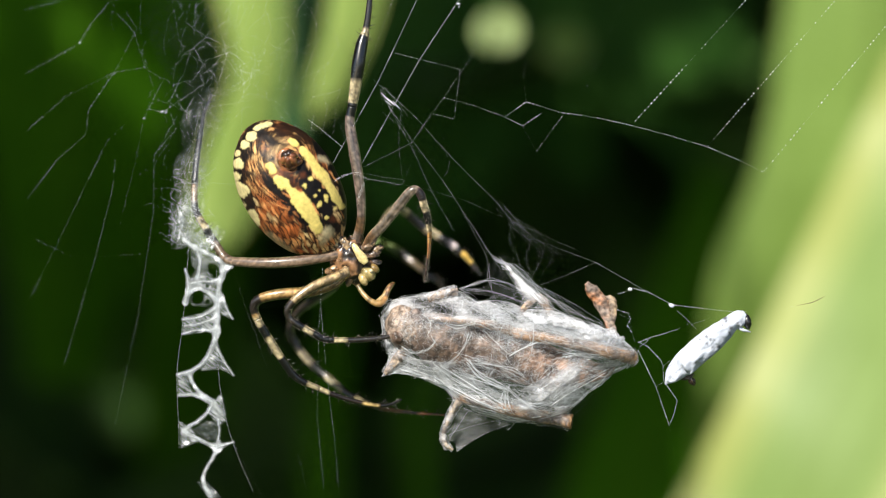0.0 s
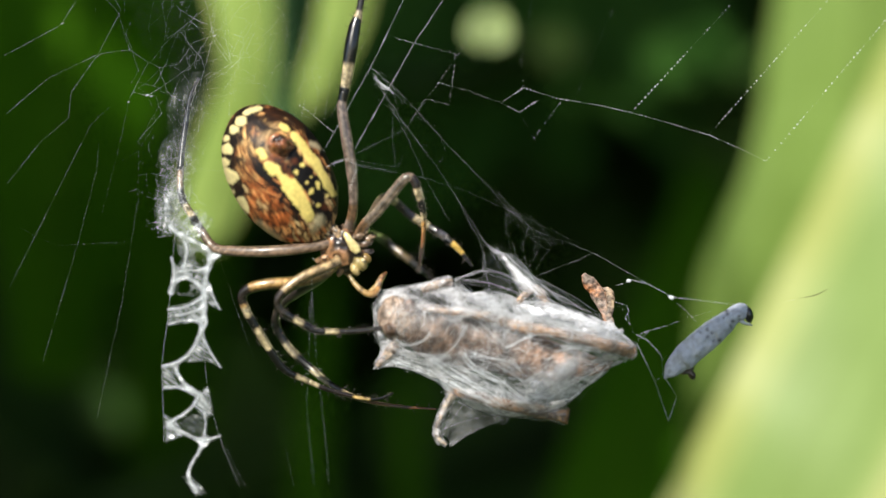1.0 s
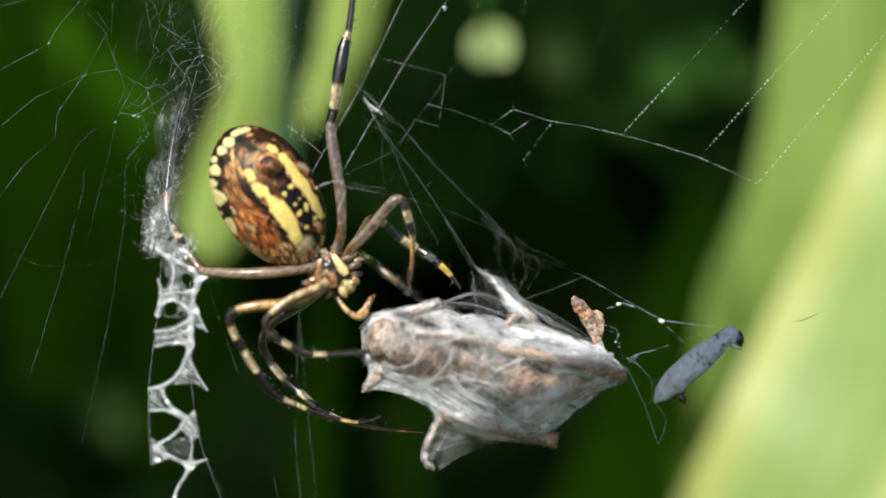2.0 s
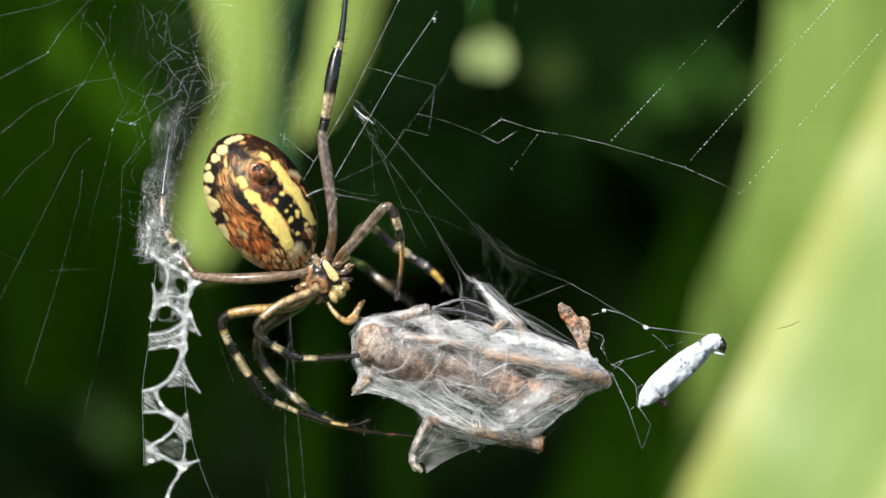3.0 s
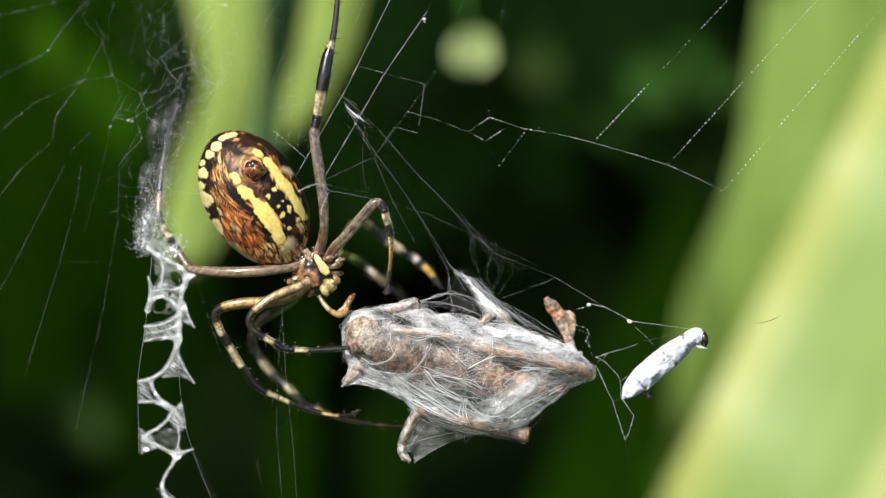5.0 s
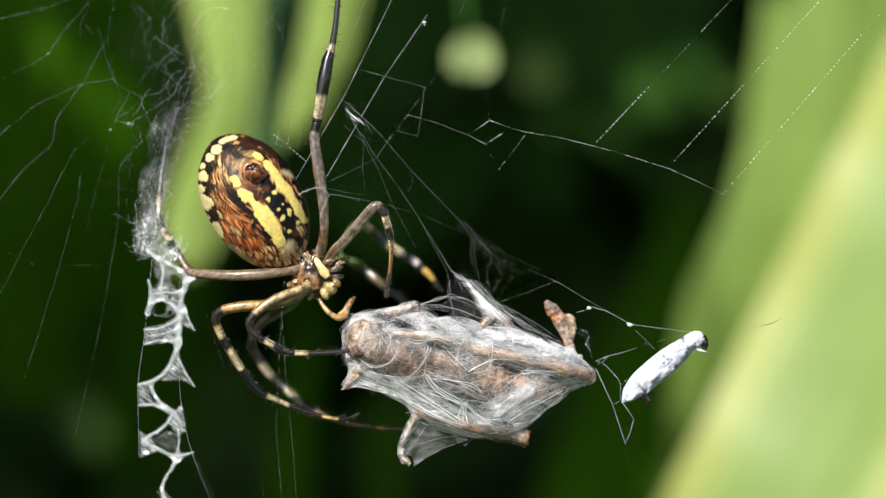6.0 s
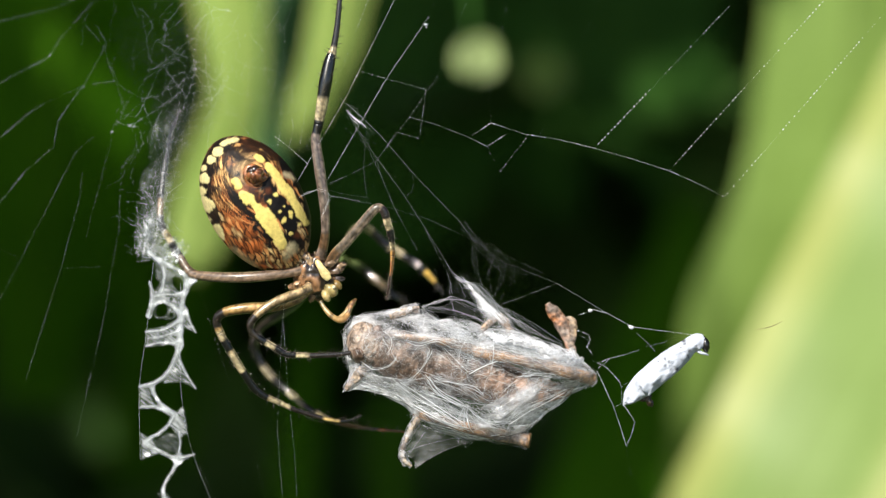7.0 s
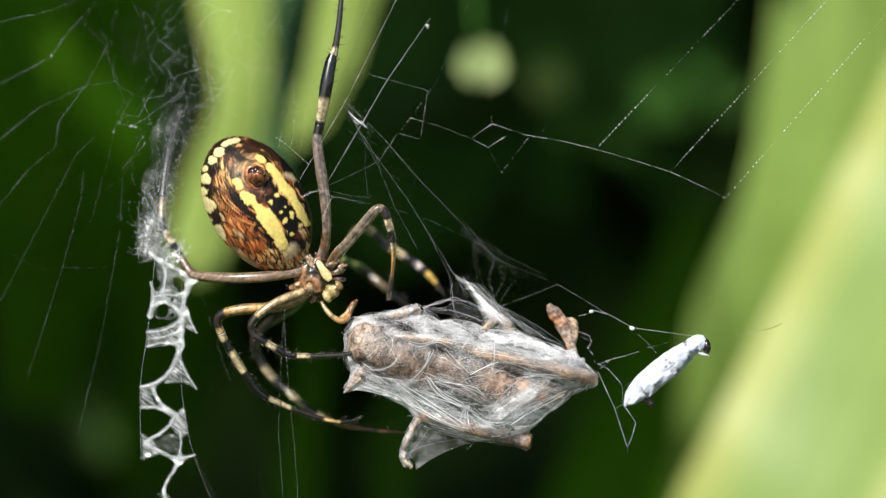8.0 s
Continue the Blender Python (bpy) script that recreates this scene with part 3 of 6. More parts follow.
def leg(parent, joints, name="leg", label="", knee=0.36, bands=(), plain=GREY, hairs=1.0, seed=0):
    """A leg in three pieces: thigh, shin and foot. joints: (x, y, depth, radius) along it, with the index of the first joint of
    the shin and of the foot; bands: stretches (from, to, colour) by the share of the whole length."""
    pts = np.array([G(x, y, d) for x, y, d, r in joints])
    rad = np.array([r for *_, r in joints]) * 0.96
    n = 150
    path = spline(pts, n)
    radius = np.interp(np.linspace(0, 1, n), np.linspace(0, 1, len(rad)), rad)
    seg = np.concatenate([[0], np.cumsum(np.linalg.norm(np.diff(path, axis=0), axis=1))])
    s = seg / seg[-1]
    rnd = np.random.default_rng(seed)
    col = np.broadcast_to(np.array(plain, float), (n, 3)).copy()
    for a, b, c in bands:
        m = np.clip(np.minimum(s - a, b - s) / 0.006 + 0.5, 0, 1)[:, None]
        col = col + (np.array(c) - col) * m
    col = np.where(col.max(axis=1)[:, None] < 0.07, col * 0.5, col)
    col *= (1 + 0.04 * rnd.normal(size=n))[:, None].clip(0.6, 1.4)
    cuts = [0, int(n * knee), int(n * (knee + (1 - knee) * 0.52)), n]
    names = (name, "shin", "foot")
    owner, out = parent, None
    for i in range(3):
        a, b = cuts[i], min(cuts[i + 1] + 1, n)
        pp, rr, cc = path[a:b], radius[a:b].copy(), col[a:b]
        e = np.linspace(0, 1, len(rr))
        rr = rr * (1 + 0.10 * np.exp(-(e / 0.05) ** 2) + 0.12 * np.exp(-((1 - e) / 0.06) ** 2) + 0.07 * np.sin(e * np.pi))
        sides = 18
        ang = np.linspace(0, 2 * np.pi, sides, endpoint=False)
        # dark lengthwise lines, plus a pale stripe painted in as glossy highlight
        lines_sheen = 0.92 + 0.40 * np.sin(3 * ang + seed) - 0.5 * np.exp(-((np.sin(ang) - 0.75) / 0.2) ** 2) + 1.1 * np.exp(-((np.cos(ang) - 0.6) / 0.28) ** 2) - 0.3 * np.cos(ang)
        body = tube(pp, rr, sides)
        mott = 1 + 0.55 * np.clip(grain(body[0], 1.6, seed * 3.0), -0.9, 0.6) + 0.9 * np.clip(grain(body[0], 5.0, seed * 5.0), -0.7, 0.5)
        mott = np.clip(mott, 0.25, 1.8)
        tint = np.concatenate([(cc[:, None, :] * lines_sheen[None, :, None]).reshape(-1, 3), cc[:1], cc[-1:]]) * mott[:, None]
        shapes = [(body[0], body[1], np.clip(tint, 0, 1))]
        t = np.gradient(pp, axis=0)
        t /= np.linalg.norm(t, axis=1)[:, None]
        for _ in range(int(hairs * (30 if i == 0 else 85))):
            k = rnd.integers(1, len(pp) - 1)
            big = rnd.random() < 0.2 and i > 0
            d = rnd.normal(size=3) * ((1, 0.35, 1) if big else (1, 1, 1))
            d -= t[k] * (d @ t[k])
            d /= np.linalg.norm(d)
            ln = rnd.uniform(0.26, 0.55) if big else rnd.uniform(0.08, 0.2)
            q0 = pp[k] + d * rr[k] * 0.9
            q1 = q0 + d * ln * 0.9 + t[k] * ln * (0.35 if big else 0.75)
            shapes.append(tube([q0, (q0 + q1) / 2 + d * ln * 0.06, q1], [0.030 if big else 0.010, 0.020 if big else 0.008, 0.003], 3,
                               colour=(0.03, 0.022, 0.02) if big else (0.35, 0.30, 0.24)))
        ob = part(names[i], join(shapes), M_CHITIN, owner, label if i == 0 else "")
        if i == 0:
            owner = ob
    return owner


def build_spider():
    sp = thing("spider", G(560, 490, 1.0), "wasp spider with a yellow, black and rust belly, holding wrapped prey", "spider")
    ab = part("abdomen", abdomen_shape(), M_SKIN, sp, "rust-brown belly with two yellow stripes and pale flank patches")
    # spinnerets: a ring of blunt glossy cones leaning together on a raised collar
    at = G(450, 308, -2.62)
    out = np.array([0.0, -0.9, 0.30])
    out /= np.linalg.norm(out)
    ring = []
    for i in range(26):
        a = i * 2 * math.pi / 26
        w = 0.9 + 0.12 * math.sin(3 * a + 1)
        ring.append(at + np.array([math.cos(a) * 0.74 * w, 0.20 + 0.1 * math.cos(a), math.sin(a) * 0.70 * w - 0.06]))
    cv, cf, _ = tube(ring + ring[:1], 0.22, 12)
    cg = grain(cv, 2.4, 17.0)
    part("spinneret_collar", (cv + 0.07 * cg[:, None], cf, np.clip(np.array((0.34, 0.13, 0.05)) * (1 + 1.5 * cg)[:, None], 0.01, 1)), M_CHITIN, ab, "raised reddish-brown collar")
    for i in range(6):
        a = i * math.pi / 3 + 0.4
        w = np.array([math.cos(a), 0, math.sin(a)])
        q = at + w * 0.40 + np.array([0, 0.02, -0.05])
        v_, f_, _ = tube(spline([q, q + out * 0.38 - w * 0.06, q + out * 0.62 - w * 0.24, q + out * 0.70 - w * 0.36], 14), [0.29, 0.30, 0.295, 0.29, 0.28, 0.265, 0.25, 0.23, 0.21, 0.18, 0.15, 0.12, 0.08, 0.03], 16)
        tint = np.array((0.30, 0.11, 0.045) if i % 2 else (0.17, 0.06, 0.028)) if math.sin(a) < 0.6 else np.array((0.045, 0.022, 0.016))
        part("spinneret", (v_, f_, np.clip(tint * (1 + 1.2 * grain(v_, 3.0, i))[:, None], 0.004, 1)), M_CHITIN, ab, "dark reddish-brown spinneret")
    # front body: breastplate, leg bases, head
    ax = np.array([0.46, 0.15, -0.86])
    bv, bf, _ = ball(G(558, 488, 0.5), axes_of(ax, 1.8, 1.3, 1.0), 60, 44)
    bg = grain(bv, 1.6, 5.0)
    mid = G(558, 488, 0.5)
    bv = mid + (bv - mid) * (1 + 0.16 * bg)[:, None]
    bc = np.array((0.018, 0.010, 0.008)) + np.clip(0.12 + bg * 2.2, 0, 1)[:, None] * np.array((0.36, 0.19, 0.09))
    fuzz = [(bv, bf, bc)]
    for i in range(220):
        k = rng.integers(0, len(bv))
        d = (bv[k] - mid) / np.linalg.norm(bv[k] - mid)
        e = d + rng.normal(0, 0.5, 3)
        fuzz.append(tube([bv[k], bv[k] + e * 0.1, bv[k] + e * 0.2 + d * 0.03], [0.012, 0.009, 0.003], 3, colour=(0.55, 0.48, 0.38) if i % 3 else (0.06, 0.04, 0.03)))
    fb = part("cephalothorax", join(fuzz), M_CHITIN, sp, "dark brown hairy front body with leg bases")
    stripe = tube(spline([G(559, 459, -0.60), G(568, 474, -0.72), G(582, 494, -0.62)], 24), np.interp(np.linspace(0, 1, 24), [0, .15, .45, .8, 1], [0.10, 0.22, 0.25, 0.36, 0.2]), 14, 0.45, (0.80, 0.66, 0.30))
    part("breast_stripe", stripe, M_CHITIN, fb, "pale yellow stripe on the breastplate")
    coxae = [(548, 462, 9, (0.40, 0.27, 0.15)), (530, 466, 10, (0.46, 0.36, 0.22)), (536, 490, 11, (0.36, 0.20, 0.12)), (542, 512, 11, (0.42, 0.27, 0.12)), (524, 503, 9, (0.30, 0.17, 0.08)),
             (570, 455, 8, (0.20, 0.13, 0.08)), (588, 462, 9, (0.24, 0.16, 0.10)), (594, 478, 8, (0.14, 0.09, 0.06)), (552, 520, 8, (0.20, 0.12, 0.07)), (518, 452, 11, (0.52, 0.42, 0.26)),
             (506, 446, 9, (0.58, 0.48, 0.30)), (598, 492, 7, (0.05, 0.035, 0.03)), (534, 448, 8, (0.30, 0.20, 0.14)), (600, 470, 8, (0.18, 0.12, 0.07)), (556, 506, 7, (0.10, 0.06, 0.04))]
    for i, (x, y, r, c) in enumerate(coxae):
        s = ball(G(x, y, -0.1 + 0.25 * (i % 3)), axes_of(np.array([x - 560, 0.0, 487 - y]) + 0.01, r / STEP * 1.7, r / STEP * 0.85, r / STEP * 0.9), 30, 22, None, 0.3, i)
        g = grain(s[0], 3.0, i)
        part("leg_base", (s[0], s[1], np.array(c) * np.clip(1.1 + g * 2.2, 0.12, 2.2)[:, None]), M_CHITIN, fb)
    head = [ball(G(585, 512, -0.1), axes_of(np.array([0.7, -0.1, -0.7]), 0.55, 0.48, 0.45), 30, 22, (0.46, 0.36, 0.14), 0.08, 8),
            ball(G(576, 522, -0.2), axes_of(np.array([0.4, -0.1, -0.9]), 0.48, 0.30, 0.36), 26, 18, (0.46, 0.35, 0.15), 0.12, 9),
            ball(G(596, 503, 0.1), axes_of(np.array([0.7, 0, -0.7]), 0.42, 0.3, 0.4), 16, 12, (0.28, 0.18, 0.06), 0.1, 10),
            ball(G(590, 507, -0.55), np.eye(3) * 0.14, 10, 8, (0.7, 0.6, 0.4))]
    hv, hf, hc = join(head)
    part("jaws", (hv, hf, np.clip(hc * np.clip(1.0 + 0.7 * grain(hv, 1.4, 4.0), 0.35, 1.4)[:, None], 0, 1)), M_CHITIN, fb, "amber yellow jaws")
    for pts, rr in (([(566, 532, -0.3), (574, 545, -0.5), (586, 558, -0.7), (600, 565, -0.7), (610, 562, -0.6), (617, 551, -0.4), (620, 542, -0.3), (627, 532, -0.2)], [0.15, 0.17, 0.20, 0.25, 0.23, 0.14, 0.15, 0.06]),
                    ([(600, 561, -0.2), (612, 552, 0.0), (618, 542, 0.1), (624, 534, 0.2), (630, 528, 0.2)], [0.15, 0.2, 0.22, 0.2, 0.08])):
        p = spline([G(*q) for q in pts], 40)
        u = np.linspace(0, 1, 40)[:, None]
        c = (np.array((0.38, 0.28, 0.12)) * (1 - u) + np.array((0.34, 0.13, 0.025)) * u) * np.clip(0.9 + 1.5 * grain(p, 2.2, 6.0), 0.3, 1.4)[:, None]
        part("palp", tube(p, np.interp(np.linspace(0, 1, 40), np.linspace(0, 1, len(rr)), rr), 10, colour=c), M_CHITIN, fb, "amber feeler by the jaws")
    B, C = BLACK, CREAM
    taupe = (0.175, 0.130, 0.105)
    # leg that stretches up the web
    leg(sp, [(562, 462, 0.4, .36), (572, 432, 0.0, .36), (575, 405, -0.2, .30), (573, 360, -0.3, .36), (565, 300, -0.2, .40), (558, 248, 0, .37), (562, 222, 0, .33),
             (568, 190, 0, .40), (575, 145, 0, .47), (582, 108, .2, .42), (589, 85, .3, .25), (595, 50, .4, .21), (600, 0, .6, .18), (606, -70, 1, .15)],
        knee=0.47, plain=taupe, bands=[(0.05, 0.10, BROWN), (0.425, 0.47, B), (0.47, 0.545, C), (0.545, 0.69, B), (0.69, 0.715, C), (0.715, 1.01, (0.025, 0.014, 0.012))], hairs=1.6, seed=1)
    # leg along to the zigzag band, its shin up behind it
    leg(sp, [(548, 474, 0.2, .34), (518, 480, -0.2, .36), (470, 487, -0.5, .38), (420, 490, -0.4, .38), (370, 488, 0.2, .36), (338, 482, 0.9, .33), (318, 455, 1.4, .30),
             (302, 428, 2.4, .28), (284, 390, 3.6, .25), (286, 330, 4.4, .23), (295, 270, 5.0, .20), (304, 225, 5.2, .15), (318, 192, 5.2, .08)],
        knee=0.42, plain=(0.21, 0.145, 0.10), bands=[(0.46, 0.52, B), (0.52, 0.58, C), (0.58, 0.64, (0.05, 0.045, 0.06)), (0.64, 0.70, (0.30, 0.2, 0.12)), (0.70, 1.01, (0.018, 0.018, 0.028))], seed=2)
    # long front leg that curves under to the prey
    leg(sp, [(545, 512, 0.0, .34), (520, 530, -0.6, .40), (478, 542, -1.0, .40), (430, 545, -1.1, .38), (396, 552, -0.9, .36), (383, 566, -0.7, .32), (390, 590, -0.5, .29),
             (408, 622, -0.2, .31), (430, 658, .2, .29), (455, 692, .6, .27), (490, 710, 1, .21), (530, 727, 1.4, .17), (580, 741, 1.8, .15), (612, 744, 2, .12), (640, 734, 2.2, .06)],
        knee=0.42, plain=(0.36, 0.22, 0.08), bands=[(0.30, 0.365, (0.03, 0.02, 0.018)), (0.375, 0.41, C), (0.41, 0.455, B), (0.455, 0.535, C), (0.535, 0.665, B), (0.665, 0.745, C), (0.745, 0.865, (0.03, 0.018, 0.015)), (0.865, 0.92, (0.40, 0.28, 0.11)), (0.92, 1.01, B)], seed=3)
    # short leg with its foot on the prey
    leg(sp, [(548, 508, -0.8, .34), (525, 518, -1.4, .36), (490, 532, -1.8, .35), (458, 553, -2.0, .31), (443, 572, -2.0, .28), (446, 588, -1.9, .26), (465, 602, -1.8, .25),
             (490, 617, -1.7, .24), (508, 626, -1.6, .23), (545, 628, -1.5, .20), (585, 627, -1.4, .19), (620, 623, -1.3, .15)],
        knee=0.46, plain=(0.33, 0.235, 0.12), bands=[(0.34, 0.47, (0.045, 0.03, 0.022)), (0.47, 0.53, B), (0.53, 0.585, C), (0.585, 0.71, B), (0.71, 0.775, C), (0.775, 1.01, (0.035, 0.025, 0.025))], hairs=1.3, seed=4)
    # far leg under the body
    leg(sp, [(552, 500, 2, .32), (525, 535, 6, .34), (495, 555, 9, .34), (465, 575, 11, .31), (448, 600, 12, .29), (452, 625, 12.5, .30), (475, 660, 12.5, .30),
             (512, 695, 12, .27), (545, 722, 10.5, .21), (590, 745, 8.5, .16), (650, 757, 5.6, .12), (715, 763, 4, .07)],
        knee=0.40, plain=(0.05, 0.04, 0.035), bands=[(0.42, 0.47, B), (0.485, 0.53, (0.30, 0.25, 0.16)), (0.53, 0.58, B), (0.58, 0.65, (0.30, 0.26, 0.16)), (0.65, 0.70, B), (0.70, 0.74, (0.42, 0.34, 0.20)), (0.74, 0.93, (0.05, 0.028, 0.015)), (0.93, 1.01, (0.12, 0.04, 0.012))], seed=5)
    # leg bent over towards the prey
    leg(sp, [(580, 470, 0.2, .34), (592, 448, -0.3, .36), (612, 428, -0.7, .37), (640, 395, -1.1, .37), (664, 368, -1.3, .34), (678, 372, -1.3, .30), (685, 393, -1.2, .28),
             (691, 415, -1.1, .25), (694, 440, -1.0, .18), (692, 475, -0.8, .11), (688, 505, -0.7, .09), (683, 530, -0.5, .06)],
        knee=0.49, plain=(0.215, 0.165, 0.12), bands=[(0.02, 0.12, BROWN), (0.47, 0.535, (0.06, 0.04, 0.04)), (0.535, 0.60, C), (0.60, 0.67, B), (0.67, 0.715, C), (0.715, 0.78, (0.45, 0.24, 0.07)), (0.78, 0.86, (0.28, 0.12, 0.04)), (0.86, 1.01, (0.05, 0.025, 0.02))], hairs=1.2, seed=6)
    # two legs behind, over the prey
    leg(sp, [(585, 465, 2, .32), (610, 430, 6.5, .34), (632, 402, 11, .34), (652, 405, 13, .32), (678, 428, 14, .32), (708, 448, 14, .30),
             (732, 463, 13.6, .28), (752, 480, 13, .24), (768, 497, 12, .16), (784, 520, 11, .06)],
        knee=0.38, plain=(0.20, 0.15, 0.10), bands=[(0.43, 0.51, (0.03, 0.025, 0.035)), (0.51, 0.58, C), (0.58, 0.68, (0.03, 0.028, 0.04)), (0.68, 0.745, C), (0.745, 0.785, B), (0.785, 0.825, (0.5, 0.42, 0.42)), (0.825, 0.86, B), (0.86, 0.935, (0.52, 0.34, 0.08)), (0.935, 1.01, B)], seed=7)
    leg(sp, [(580, 475, 4, .30), (600, 455, 8.5, .33), (618, 462, 15, .33), (640, 474, 18, .31), (664, 494, 18, .29), (690, 515, 17, .25), (712, 533, 16, .18), (730, 550, 14, .08)],
        knee=0.38, plain=(0.02, 0.016, 0.012), bands=[(0.34, 0.46, (0.24, 0.18, 0.05)), (0.72, 0.80, (0.14, 0.10, 0.05))], seed=8)
    # loose silk caught on the upper leg
    bits = []
    for a_, b_, c_ in (((527, 350), (540, 341), (560, 336)), ((560, 336), (572, 338), (585, 346)), ((530, 346), (548, 338), (566, 334)), ((583, 345), (578, 362), (566, 382)), ((580, 350), (573, 368), (568, 392)), ((585, 346), (612, 350), (640, 356))):
        for i in range(3):
            q = [G(x + rng.normal(0, 1.5), y + rng.normal(0, 1.5), -1.0) for x, y in (a_, b_, c_)]
            bits.append(fibre(q, rng.uniform(.0015, .005), 10, wobble=.02))
    part("silk_shred", join(bits), M_SILK, sp, "white silk shred caught on a leg")
    return sp


spider = build_spider()


# ---- wrapped prey ----
PREY_EDGE = [(608, 583), (622, 562), (680, 551), (742, 545), (775, 566), (860, 582), (935, 594), (1000, 618), (1049, 655), (1036, 684),
             (1003, 699), (965, 730), (925, 762), (870, 775), (810, 772), (752, 748), (716, 716), (680, 698), (640, 686), (617, 655), (608, 615)]
PREY_MID = np.array([815.0, 655.0])


def prey_reach(a):
    e = np.array(PREY_EDGE, float) - PREY_MID
    ang = np.arctan2(e[:, 1], e[:, 0])
    o = np.argsort(ang)
    return np.interp(a, ang[o], np.hypot(e[o, 0], e[o, 1]), period=2 * np.pi)


def prey_front(xy):
    """Depth of the wrapping's near surface at plan places: a swollen lens with the ridges of limbs pressed against it."""
    d = np.asarray(xy, float) - PREY_MID
    rho = np.clip(np.hypot(d[..., 0], d[..., 1]) / prey_reach(np.arctan2(d[..., 1], d[..., 0])), 0, 1)
    y = -2.6 * np.clip(1 - rho ** 2, 0, 1) ** 0.72
    flat = d.reshape(-1, 2) + PREY_MID
    ridge = (0.85 * np.exp(-(np.maximum(near_line(flat, [(700, 585), (830, 604), (1040, 665)], 2), 0) / 12) ** 2)
             + 0.7 * np.exp(-(np.maximum(near_line(flat, [(735, 735), (840, 755), (930, 775)], 2), 0) / 12) ** 2)
             + 0.9 * np.exp(-(np.maximum(near_line(flat, [(640, 605), (700, 625)], 14), 0) / 16) ** 2))
    return y - (ridge * np.clip((1 - rho.reshape(-1)) * 6, 0, 1)).reshape(y.shape)


def prey_strand(a, b, bow=0.0, n=22, r=0.014, lift=0.05):
    """A strand laid over the wrapping from plan place a to b, bowing sideways."""
    a, b = np.array(a, float), np.array(b, float)
    u = np.linspace(0, 1, n)[:, None]
    d = b - a
    xy = a + d * u + np.array([-d[1], d[0]]) * bow * 4 * u * (1 - u)
    w = xy - PREY_MID
    far = np.hypot(w[:, 0], w[:, 1]) / prey_reach(np.arctan2(w[:, 1], w[:, 0]))
    xy = PREY_MID + w * np.minimum(1, 0.985 / np.maximum(far, 1e-6))[:, None]
    y = prey_front(xy) - lift
    return tube([G(x, z, k) for (x, z), k in zip(xy, y)], r, 3)


